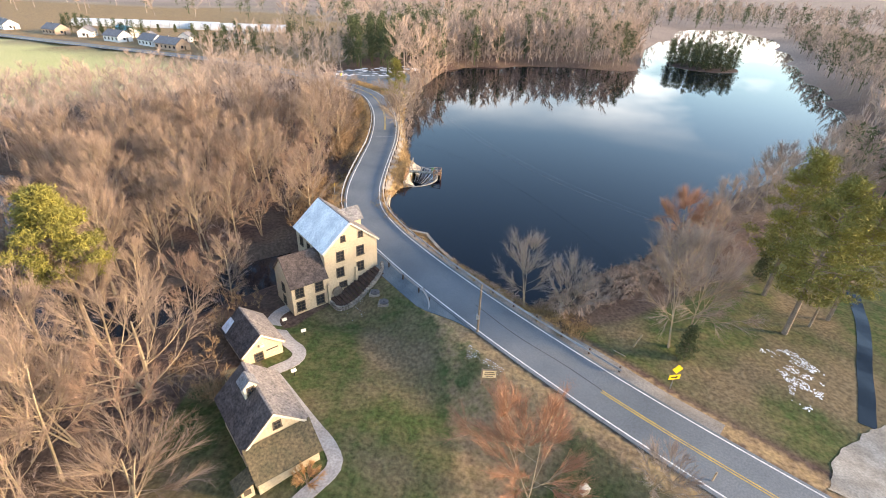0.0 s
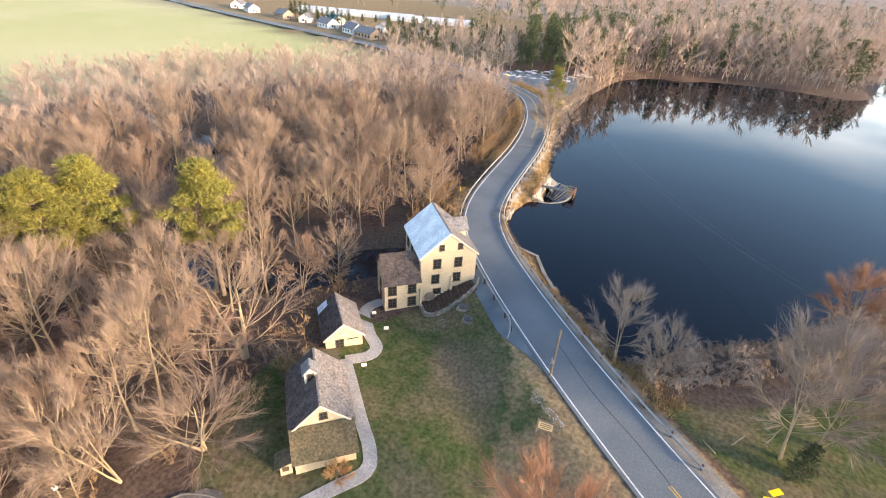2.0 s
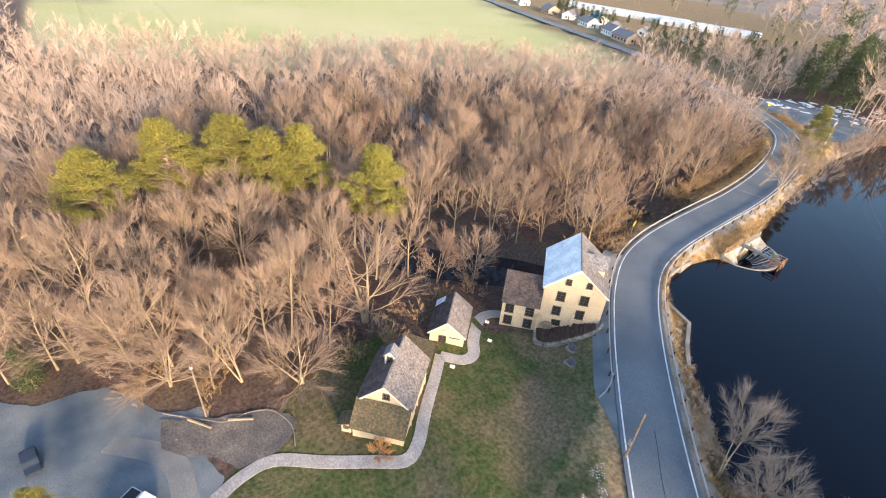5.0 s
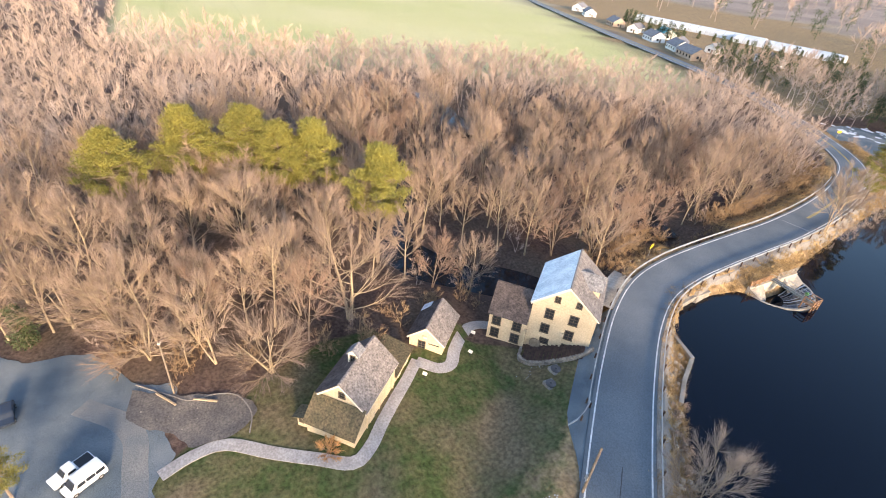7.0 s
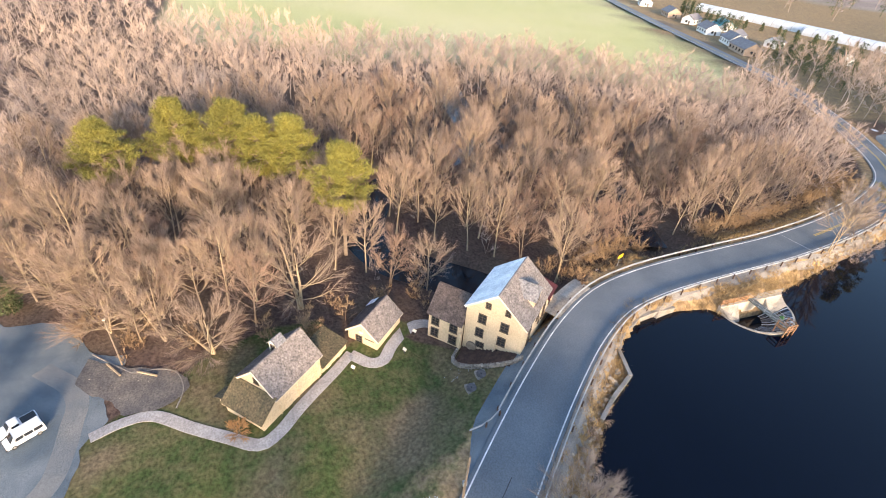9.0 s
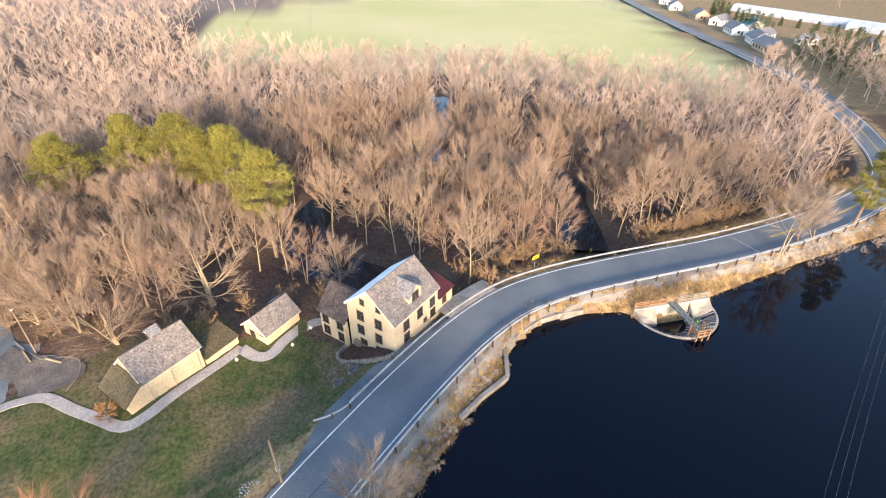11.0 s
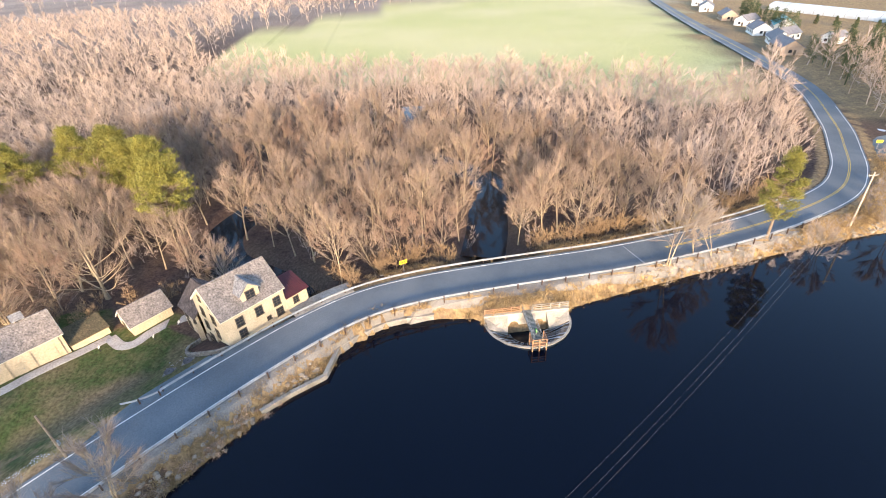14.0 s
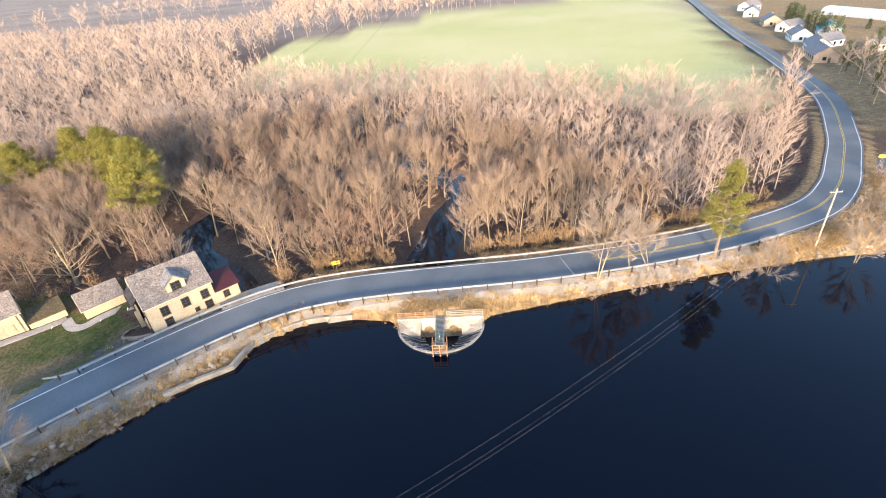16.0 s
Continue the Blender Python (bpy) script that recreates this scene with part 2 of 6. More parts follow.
def ground_z(x, y):
    """Height of the ground: the pond is held by the road's bank, lawn and woods lie below it."""
    x, y = np.asarray(x, float), np.asarray(y, float)
    d, side = line_dist(ROAD, x, y)
    w = inside(LAKE, x, y)
    sd, _ = line_dist(LAKE, x, y, True)
    east = np.where(w, -0.3 - 0.5 * np.minimum(sd, 3), np.minimum(2.0 + 0.12 * hum(x, y, 0.3), 0.05 + 0.55 * sd))
    low = np.where(y > 66, -1.1, -0.6) + 0.18 * hum(x, y, 0.21) - 0.9 * sstep(-x, 10, 30) * (y > 30)
    low = low + 1.6 * sstep(np.hypot(x + 60, y - 90), 110, 260)
    west = 2.15 + (low - 2.15) * sstep(d, 4.1, 14.0)
    z = np.where(side > 0, east, west)
    z = np.where((side > 0) & (np.hypot(x, y - 90) > 330) & ~w, 2.0, z)
    for c in CREEKS:
        dc, _ = line_dist(c, x, y)
        z = np.where(side < 0, np.minimum(z, -3.7 + 0.55 * np.maximum(dc - 2.0, 0)), z)
    z = np.where((np.hypot(x - 2.0, y - 119.9) < 6.4) & (x > 1.2), -3.2, z)
    z = z + np.where(side < 0, 0.75 * np.exp(-((x - 3) ** 2 + (y - 46) ** 2) / 110.0), 0)
    flat = sstep(d, 3.8, 5.4)
    z = np.where(w, z, (ROAD_Z - 0.12) * (1 - flat) + z * flat)
    return z


def zg(x, y):
    return float(ground_z(np.array([x]), np.array([y]))[0])


# ---- mesh helpers ----
def part(name, bm, material, parent=None, label=""):
    """One mesh object from a bmesh, under a thing or a part."""
    me = bpy.data.meshes.new(name)
    bm.to_mesh(me)
    bm.free()
    for m in material if isinstance(material, (list, tuple)) else [material]:
        me.materials.append(m)
    ob = new(name, me)
    if parent is not None:
        ob.parent = parent
    if label:
        ob["label"] = label
    return ob


def raw(name, verts, faces, material, parent=None, smooth=False):
    """One mesh object from arrays of points and faces (all with as many corners)."""
    me = bpy.data.meshes.new(name)
    v, f = np.asarray(verts, np.float32), np.asarray(faces, np.int32)
    me.vertices.add(len(v))
    me.vertices.foreach_set("co", v.ravel())
    me.loops.add(f.size)
    me.loops.foreach_set("vertex_index", f.ravel())
    me.polygons.add(len(f))
    me.polygons.foreach_set("loop_start", np.arange(0, f.size, f.shape[1], dtype=np.int32))
    me.polygons.foreach_set("use_smooth", np.full(len(f), smooth))
    me.materials.append(material)
    me.update(calc_edges=True)
    me.validate()
    ob = new(name, me)
    if parent is not None:
        ob.parent = parent
    return ob


def thing(name, m, label, category, group="", kind=""):
    ob = new(name)
    ob.matrix_basis = m
    return tagged(ob, label, category, group, kind)


def box(bm, x0, y0, z0, x1, y1, z1, bevel=0.0):
    r = bmesh.ops.create_cube(bm, size=1)
    bmesh.ops.scale(bm, vec=(x1 - x0, y1 - y0, z1 - z0), verts=r["verts"])
    bmesh.ops.translate(bm, vec=((x0 + x1) / 2, (y0 + y1) / 2, (z0 + z1) / 2), verts=r["verts"])
    if bevel:
        es = {e for v in r["verts"] for e in v.link_edges}
        bmesh.ops.bevel(bm, geom=list(es), offset=bevel, segments=1, affect="EDGES")
    return bm


def boxed(*a, bevel=0.0):
    return box(bmesh.new(), *a, bevel=bevel)


def prism(outline, vec, bm=None):
    """A flat outline (3D points) pushed along vec."""
    bm = bm or bmesh.new()
    vec = Vector(vec)
    a = [bm.verts.new(p) for p in outline]
    b = [bm.verts.new(Vector(p) + vec) for p in outline]
    n = len(a)
    bm.faces.new(a)
    bm.faces.new(b[::-1])
    for i in range(n):
        bm.faces.new((a[i], b[i], b[(i + 1) % n], a[(i + 1) % n]))
    bmesh.ops.recalc_face_normals(bm, faces=bm.faces)
    return bm


def tube(points, radii, sides=6, bm=None):
    """A round bar along points."""
    bm = bm or bmesh.new()
    rings = []
    for i, p in enumerate(points):
        p = Vector(p)
        d = (Vector(points[min(i + 1, len(points) - 1)]) - Vector(points[max(i - 1, 0)])).normalized()
        u = d.orthogonal().normalized()
        v = d.cross(u)
        r = radii[i] if isinstance(radii, (list, tuple)) else radii
        rings.append([bm.verts.new(p + (u * math.cos(2 * math.pi * k / sides) + v * math.sin(2 * math.pi * k / sides)) * r) for k in range(sides)])
    for a, b in zip(rings, rings[1:]):
        for k in range(sides):
            bm.faces.new((a[k], a[(k + 1) % sides], b[(k + 1) % sides], b[k]))
    bm.faces.new(rings[0][::-1])
    bm.faces.new(rings[-1])
    bmesh.ops.recalc_face_normals(bm, faces=bm.faces)
    return bm


def offset_line(line, off):
    """The line moved to its right by off (a number, or one per point)."""
    p = np.asarray(line)[:, :2]
    d = np.gradient(p, axis=0)
    d /= np.linalg.norm(d, axis=1)[:, None] + 1e-9
    return p + np.stack([d[:, 1], -d[:, 0]], 1) * np.reshape(off, (-1, 1))


def ribbon(name, line, left, right, z, material, thick=0.06, parent=None, across=1):
    """A strip along a line between two offsets, with a top and sides. z: a height, or None for the ground's."""
    cols = np.linspace(left, right, across + 1)
    rows = [offset_line(line, c) for c in cols]
    top = []
    for r in rows:
        h = np.full(len(r), z) if z is not None else ground_z(r[:, 0], r[:, 1]) + thick
        top.append(np.column_stack([r, h]))
    low_l, low_r = top[0].copy(), top[-1].copy()
    low_l[:, 2] -= thick + 0.25
    low_r[:, 2] -= thick + 0.25
    strips = [low_l] + top + [low_r]
    n = len(line)
    v = np.vstack(strips)
    f = []
    for k in range(len(strips) - 1):
        i = np.arange(n - 1)
        f.append(np.column_stack([k * n + i, (k + 1) * n + i, (k + 1) * n + i + 1, k * n + i + 1])[:, ::-1])
    return raw(name, v, np.vstack(f), material, parent)


def cut_line(line, y0, y1):
    """The stretch of a line between two values of y."""
    p = np.asarray(line)
    return p[(p[:, 1] >= y0) & (p[:, 1] <= y1)]


# ---- ground ----
def steps(lo, a, b, hi, fine):
    out = [np.arange(a, b + 1e-6, fine)]
    left, v, s = [], a, fine
    while v > lo:
        s = min(s * 1.25, 250)
        v -= s
        left.append(v)
    right, v, s = [], b, fine
    while v < hi:
        s = min(s * 1.25, 250)
        v += s
        right.append(v)
    return np.concatenate([left[::-1], out[0], right])


gx, gy = steps(-4200, -75, 75, 4200, 1.0), steps(-4200, -5, 215, 4800, 1.0)
X, Y = np.meshgrid(gx, gy)
Z = ground_z(X, Y)
idx = np.arange(X.size).reshape(X.shape)
quads = np.stack([idx[:-1, :-1], idx[:-1, 1:], idx[1:, 1:], idx[1:, :-1]], -1).reshape(-1, 4)
LAWN = [(-6, 66), (-9, 69), (-9, 64), (-6, 58), (-12, 55), (-12, 48), (-8, 40), (-6, 38), (-2, 32), (1, 28), (8, 14), (14, 0), (60, -20), (80, 0), (60, 30), (40, 45), (24, 58), (14, 68), (8, 75), (3, 76), (-2, 72)]
MEADOW = [(28, 68), (38, 60), (48, 52), (62, 41), (95, 18), (120, 20), (125, 80), (100, 120), (80, 110), (60, 88), (47, 78), (36, 70)]
FIELD = [(-190, 12), (-165, 60), (-150, 105), (-138, 146), (-114, 180), (-94, 196), (-98, 226), (-135, 240), (-214, 262), (-330, 296), (-420, 318), (-520, 260), (-420, 100), (-300, 10)]
DIRT = [(13, 66), (17, 66), (17, 58), (20, 61), (27.5, 56.5), (27.5, 50), (22, 44), (24, 30), (14, 30), (17, 45), (15, 57)]
TAN = [(-60, 226), (-150, 258), (-330, 306), (-520, 350), (-560, 480), (-240, 560), (-60, 440), (-40, 300)]
ground = raw("ground", np.column_stack([X.ravel(), Y.ravel(), Z.ravel()]), quads, BARK, smooth=True)
tagged(ground, "winter ground of lawn, brown leaf litter and pale field", "ground", kind="structure")
cover = np.zeros((X.size, 4), np.float32)
# alpha: distance from the middle, drives the haze tone of the litter
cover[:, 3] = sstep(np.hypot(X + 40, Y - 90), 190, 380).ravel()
dr, sr = line_dist(ROAD, X, Y)


def soft(poly, w):
    d, _ = line_dist(poly, X, Y, True)
    return sstep(np.where(inside(poly, X, Y), d, -d), -w, w)


grass = np.maximum(soft(LAWN, 1.2), 0.85 * soft(MEADOW, 2.5))
cover[:, 0] = grass.ravel()
cover[:, 1] = np.maximum(soft(FIELD, 4), 0.2 * soft(TAN, 6)).ravel()
straw = (sr > 0) * (dr < 14) * (dr > 4) * (Y > 76) * (Y < 215) * 1.0
straw = np.maximum(straw, (1 - sstep(np.abs(dr - 4.7), 0.6, 1.8)) * 0.8)
straw = np.maximum(straw, np.maximum(0.62 * soft(DIRT, 2.0), 0.8 * soft(TAN, 5)))
cover[:, 2] = straw.ravel()
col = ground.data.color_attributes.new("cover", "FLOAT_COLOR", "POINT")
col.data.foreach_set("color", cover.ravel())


def ground_mat():
    m = bpy.data.materials.new("ground_cover")
    m.use_nodes = True
    nt = m.node_tree
    n, l = nt.nodes, nt.links
    b = n["Principled BSDF"]
    b.inputs["Roughness"].default_value = 1.0
    b.inputs["Specular IOR Level"].default_value = 0.1
    att = n.new("ShaderNodeAttribute")
    att.attribute_name = "cover"
    sep = n.new("ShaderNodeSeparateColor")
    l.new(att.outputs["Color"], sep.inputs[0])
    tc = n.new("ShaderNodeTexCoord")

    def noise_tex(scale, detail=6):
        t = n.new("ShaderNodeTexNoise")
        t.inputs["Scale"].default_value, t.inputs["Detail"].default_value = scale, detail
        l.new(tc.outputs["Object"], t.inputs["Vector"])
        return t.outputs["Fac"]

    def blend(fac, a, c):
        x = n.new("ShaderNodeMix")
        x.data_type = "RGBA"
        for s, v in ((6, a), (7, c)):
            if isinstance(v, tuple):
                x.inputs[s].default_value = (*v, 1)
            else:
                l.new(v, x.inputs[s])
        l.new(fac, x.inputs[0])
        return x.outputs[2]

    def remap(v, a, c, lo=0.0, hi=1.0):
        r = n.new("ShaderNodeMapRange")
        r.inputs[1].default_value, r.inputs[2].default_value, r.inputs[3].default_value, r.inputs[4].default_value = a, c, lo, hi
        l.new(v, r.inputs[0])
        return r.outputs[0]

    def rough_edge(mask, tex, amount):
        s = n.new("ShaderNodeMath")
        s.operation = "MULTIPLY_ADD"
        l.new(tex, s.inputs[0])
        s.inputs[1].default_value = amount
        l.new(mask, s.inputs[2])
        return remap(s.outputs[0], 0.35 + amount * 0.5, 0.65 + amount * 0.5)

    n1, n2, n3, n4 = noise_tex(0.09), noise_tex(0.7), noise_tex(2.4, 7), noise_tex(0.012, 3)
    litter = blend(remap(n2, 0.35, 0.65), (0.120, 0.078, 0.062), (0.075, 0.050, 0.043))
    litter = blend(remap(n1, 0.4, 0.7), litter, (0.14, 0.10, 0.07))
    # far litter fades to the pale hazed tone of the distant woods
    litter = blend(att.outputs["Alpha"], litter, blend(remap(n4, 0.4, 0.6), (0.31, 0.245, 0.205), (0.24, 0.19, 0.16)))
    green = blend(remap(n2, 0.38, 0.62), (0.060, 0.082, 0.028), (0.100, 0.098, 0.042))
    green = blend(remap(n1, 0.46, 0.62), green, (0.165, 0.125, 0.075))
    pale = blend(remap(n4, 0.35, 0.65), (0.45, 0.43, 0.19), (0.53, 0.475, 0.25))
    dry = blend(remap(n2, 0.35, 0.65), (0.34, 0.235, 0.12), (0.22, 0.15, 0.09))
    c = blend(rough_edge(sep.outputs[0], n1, 0.5), litter, green)
    c = blend(sep.outputs[1], c, pale)
    c = blend(rough_edge(sep.outputs[2], n2, 0.8), c, dry)
    h = n.new("ShaderNodeHueSaturation")
    l.new(c, h.inputs["Color"])
    l.new(remap(n3, 0.3, 0.7, 0.62, 1.38), h.inputs["Value"])
    l.new(h.outputs[0], b.inputs["Base Color"])
    bp = n.new("ShaderNodeBump")
    bp.inputs["Strength"].default_value, bp.inputs["Distance"].default_value = 0.6, 0.15
    l.new(n3, bp.inputs["Height"])
    l.new(bp.outputs[0], b.inputs["Normal"])
    return m


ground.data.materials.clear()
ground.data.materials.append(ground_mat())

# pond and creeks
bm = bmesh.new()
bm.faces.new([bm.verts.new((x, y, 0)) for x, y in LAKE])
bmesh.ops.recalc_face_normals(bm, faces=bm.faces)
for f_ in bm.faces:
    if f_.normal.z < 0:
        f_.normal_flip()
bmesh.ops.triangulate(bm, faces=bm.faces)
tagged(part("water", bm, WATER), "still dark blue mill pond mirroring the sky", "pond", kind="structure")
for c in CREEKS:
    tagged(ribbon("water", c, -4.6, 4.6, -2.5, CREEK, 0.05), "dark shallow creek between wooded banks", "creek", kind="structure")

# road with its painted lines
road = tagged(ribbon("road", ROAD, -ROAD_HALF - 0.45, ROAD_HALF + 0.4, ROAD_Z, ASPHALT, 0.05, across=4), "worn grey asphalt country road", "road", kind="structure")
for name, a, b_, m, lo, hi in (("edge_line", -ROAD_HALF - 0.07, -ROAD_HALF + 0.09, PAINT_W, -30, 400), ("edge_line", ROAD_HALF - 0.09, ROAD_HALF + 0.07, PAINT_W, -30, 226),
                               ("centre_line", -0.20, -0.08, PAINT_Y, -30, 57.5), ("centre_line", 0.08, 0.20, PAINT_Y, -30, 57.5),
                               ("centre_line", -0.20, -0.08, PAINT_Y, 146, 330), ("centre_line", 0.08, 0.20, PAINT_Y, 146, 330)):
    ribbon(name, cut_line(ROAD, lo, hi), a, b_, ROAD_Z + 0.012, m, 0.005, road)

SEAM = mat("tar_seam", (0.035, 0.037, 0.04), 0.8, (0.06, 0.062, 0.066), 1.5, 0.4)
seam_line = cut_line(ROAD, 55.5, 71)
seam_line = offset_line(seam_line, 0.15 + 0.22 * np.sin(np.arange(len(seam_line)) * 0.55) * np.sin(np.arange(len(seam_line)) * 0.21))
ribbon("tar_seam", seam_line, -0.045, 0.045, ROAD_Z + 0.008, SEAM, 0.004, road)

# ---- buildings ----
def roof_slab(p, q, r, s, thick=0.16):
    """A sloping slab over four corners, pushed up by its thickness."""
    p, q, r, s = (Vector(v) for v in (p, q, r, s))
    n = (q - p).cross(s - p).normalized()
    if n.z < 0:
        n = -n
    return prism([p, q, r, s], n * thick)


def shingle_rows(parent, p, q, r, s, material, row=0.32, proud=0.035, rng=None):
    """Courses of shingles over a slope: p-q is the eave, s-r the ridge."""
    p, q, r, s = (Vector(v) for v in (p, q, r, s))
    n = (q - p).cross(s - p).normalized()
    if n.z < 0:
        n = -n
    rows = max(2, int((s - p).length / row))
    made = []
    for k in range(rows):
        a, b = k / rows, (k + 1.15) / rows
        b = min(b, 1.0)
        wob = rng.uniform(-0.01, 0.01)
        a0, a1, b0, b1 = p.lerp(s, a), q.lerp(r, a), p.lerp(s, b), q.lerp(r, b)
        lift = n * (0.165 + wob)
        bm = bmesh.new()
        vs = [bm.verts.new(v) for v in (a0 + lift, a1 + lift, a1 + lift + n * proud, a0 + lift + n * proud, b0 + lift + n * 0.006, b1 + lift + n * 0.006)]
        for f in ((0, 1, 2, 3), (3, 2, 5, 4), (0, 3, 4), (1, 5, 2)):
            bm.faces.new([vs[i] for i in f])
        bmesh.ops.recalc_face_normals(bm, faces=bm.faces)
        made.append(part("shingle_course", bm, material, parent))
    return made


def window(parent, m, w, h, bars=(2, 3), material=TRIM):
    """A sash window on a wall: casing, sill, panes and glazing bars. Its plane is y = 0, looking to -y."""
    win = part("window", boxed(-w / 2, -0.02, 0, w / 2, 0.05, h), GLASS, parent)
    win.matrix_basis = m
    c = 0.11
    bm = bmesh.new()
    for a in ((-w / 2 - c, -0.07, -c, -w / 2, 0.04, h + c), (w / 2, -0.07, -c, w / 2 + c, 0.04, h + c), (-w / 2, -0.07, h, w / 2, 0.04, h + c)):
        box(bm, *a)
    part("casing", bm, material, win)
    part("sill", boxed(-w / 2 - c - 0.04, -0.13, -c, w / 2 + c + 0.04, 0.04, 0.0), material, win)
    bm = bmesh.new()
    for i in range(1, bars[0]):
        x = -w / 2 + w * i / bars[0]
        box(bm, x - 0.02, -0.045, 0.02, x + 0.02, -0.018, h - 0.02)
    for i in range(1, bars[1]):
        z = h * i / bars[1]
        box(bm, -w / 2 + 0.02, -0.05, z - 0.022, w / 2 - 0.02, -0.022, z + 0.022)
    part("glazing_bars", bm, TRIM, win)
    return win


def door(parent, m, w, h, material=TRIM):
    d = part("door", boxed(-w / 2, -0.06, 0, w / 2, 0.05, h), material, parent)
    d.matrix_basis = m
    bm = bmesh.new()
    for i in range(4):
        x = -w / 2 + w * (i + 0.5) / 4
        box(bm, x - w / 9, -0.085, 0.06, x + w / 9, -0.05, h - 0.06)
    part("board", bm, material, d)
    part("handle", boxed(w / 2 - 0.18, -0.14, h * 0.45, w / 2 - 0.12, -0.06, h * 0.45 + 0.12), GALV, d)
    return d


def side(x, y, z, ang):
    """A place on a wall that looks towards ang degrees (0: -y, 90: +x)."""
    return pose(x, y, z, 0, 0, ang)


def gable_walls(parent, w0, w1, l0, l1, z0, ze, zr, material=WALL, t=0.25):
    wc = (w0 + w1) / 2
    out = [(w0, l0, z0), (w1, l0, z0), (w1, l0, ze), (wc, l0, zr), (w0, l0, ze)]
    part("wall", prism(out, (0, t, 0)), material, parent)
    part("wall", prism([(x, l1 - t, z) for x, _, z in out], (0, t, 0)), material, parent)
    part("wall", boxed(w0, l0 + t, z0, w0 + t, l1 - t, ze), material, parent)
    part("wall", boxed(w1 - t, l0 + t, z0, w1, l1 - t, ze), material, parent)


def gable_roof(parent, w0, w1, l0, l1, ze, zr, m_left, m_right, over=0.3, rng=None, trim=TRIM_W):
    wc, s = (w0 + w1) / 2, (zr - ze) / ((w1 - w0) / 2)
    lo = ze - s * over
    a = [(w0 - over, l0 - over, lo), (w0 - over, l1 + over, lo), (wc, l1 + over, zr), (wc, l0 - over, zr)]
    b = [(w1 + over, l0 - over, lo), (w1 + over, l1 + over, lo), (wc, l1 + over, zr), (wc, l0 - over, zr)]
    for c, m in ((a, m_left), (b, m_right)):
        r = part("roof", roof_slab(*c), m, parent)
        shingle_rows(r, *c, m, rng=rng)
    part("ridge_cap", boxed(wc - 0.14, l0 - over, zr + 0.10, wc + 0.14, l1 + over, zr + 0.26, bevel=0.04), m_right, parent)
    for l in (l0 - over - 0.04, l1 + over):
        for c in (a, b):
            p, q = Vector((c[0][0], l, lo - 0.12)), Vector((wc, l, zr - 0.12))
            part("bargeboard", prism([p, q, q + Vector((0, 0, 0.26)), p + Vector((0, 0, 0.26))], (0, 0.04, 0)), trim, parent)
    part("gutter", tube([(w1 + over + 0.05, l0 - over, lo + 0.04), (w1 + over + 0.05, l1 + over, lo + 0.04)], 0.06, 6), trim, parent)


rng_b = random.Random(5)
snow_slope = mat("snowy_shingle", (0.92, 0.90, 0.87), 0.75, (0.70, 0.69, 0.68), 0.55, 0.3, 0.3, fine=4)

# the mill: origin at the middle of the near gable's foot, y along the ridge
MILL = pose(0.4, 75.75, 0, 0, 0, 43)
mill = thing("mill", MILL, "three-storey cream mill, dark windows, snow on one roof slope", "mill")
ML = 9.3
gable_walls(mill, -4.0, 4.0, 0, ML, -2.6, 6.6, 10.0)
gable_roof(mill, -4.0, 4.0, 0, ML, 6.6, 10.0, snow_slope, SHINGLE, 0.22, rng_b)
for x, z, w, h in ((-1.15, 7.55, 0.55, 0.75), (1.5, 7.55, 0.55, 0.75), (-1.7, 4.75, 0.95, 1.35), (1.35, 4.75, 0.95, 1.35), (-1.85, 2.3, 0.95, 1.3), (1.25, 2.3, 0.95, 1.3), (-1.55, 0.5, 1.0, 0.75), (1.3, 0.5, 0.95, 0.75)):
    window(mill, side(x, 0, z, 0), w, h)
part("pipe", boxed(0.35, -0.28, -0.4, 0.65, 0, 3.1), WALL, mill, "boxed cream downpipe")
for y, z, h in ((2.3, 4.3, 1.35), (5.2, 4.3, 1.35), (8.0, 4.3, 1.3), (2.3, 2.45, 1.15), (8.1, 2.45, 1.15)):
    window(mill, side(4.0, y, z, 90), 0.95, h)
window(mill, side(4.0, 6.3, 2.75, 90), 0.5, 0.5, (2, 2))
for y in (2.0, 5.0, 7.5):
    window(mill, side(-4.0, y, 4.4, -90), 0.9, 1.3)
dormer = part("dormer", prism([(3.55, 3.6, 6.95), (3.55, 6.2, 6.95), (3.55, 6.2, 8.5), (3.55, 4.9, 9.65), (3.55, 3.6, 8.5)], (-2.6, 0, 0)), WALL, mill)
for y0 in (3.3, 6.5):
    part("dormer_roof", roof_slab((3.85, y0, 8.28), (1.75, y0, 8.28), (0.25, 4.9, 9.7), (3.85, 4.9, 9.7), 0.12), SHINGLE_G, dormer)
window(dormer, side(3.56, 4.9, 7.15, 90), 1.15, 1.35)
# red-roofed addition at the far end of the road front
add = [(0.2, ML, -2), (4.0, ML, -2), (4.0, ML, 4.5), (0.2, ML, 5.5)]
part("wall", prism(add, (0, 3.6, 0)), WALL, mill, "cream wall of the low addition")
red = part("roof", roof_slab((4.3, ML + 0.02, 4.45), (4.3, ML + 3.9, 4.45), (-0.1, ML + 3.9, 5.65), (-0.1, ML + 0.02, 5.65), 0.1), RED_ROOF, mill, "dark red seamed metal roof")
for k in range(9):
    y = ML + 0.2 + k * 0.43
    part("seam", prism([(4.3, y, 4.53), (-0.1, y, 5.73), (-0.1, y, 5.80), (4.3, y, 4.60)], (0, 0.04, 0)), RED_ROOF, red)
window(mill, side(4.0, ML + 1.6, 2.95, 90), 0.75, 1.0)
door(mill, side(4.0, ML + 2.9, 2.2, 90), 0.8, 1.8, WALL)
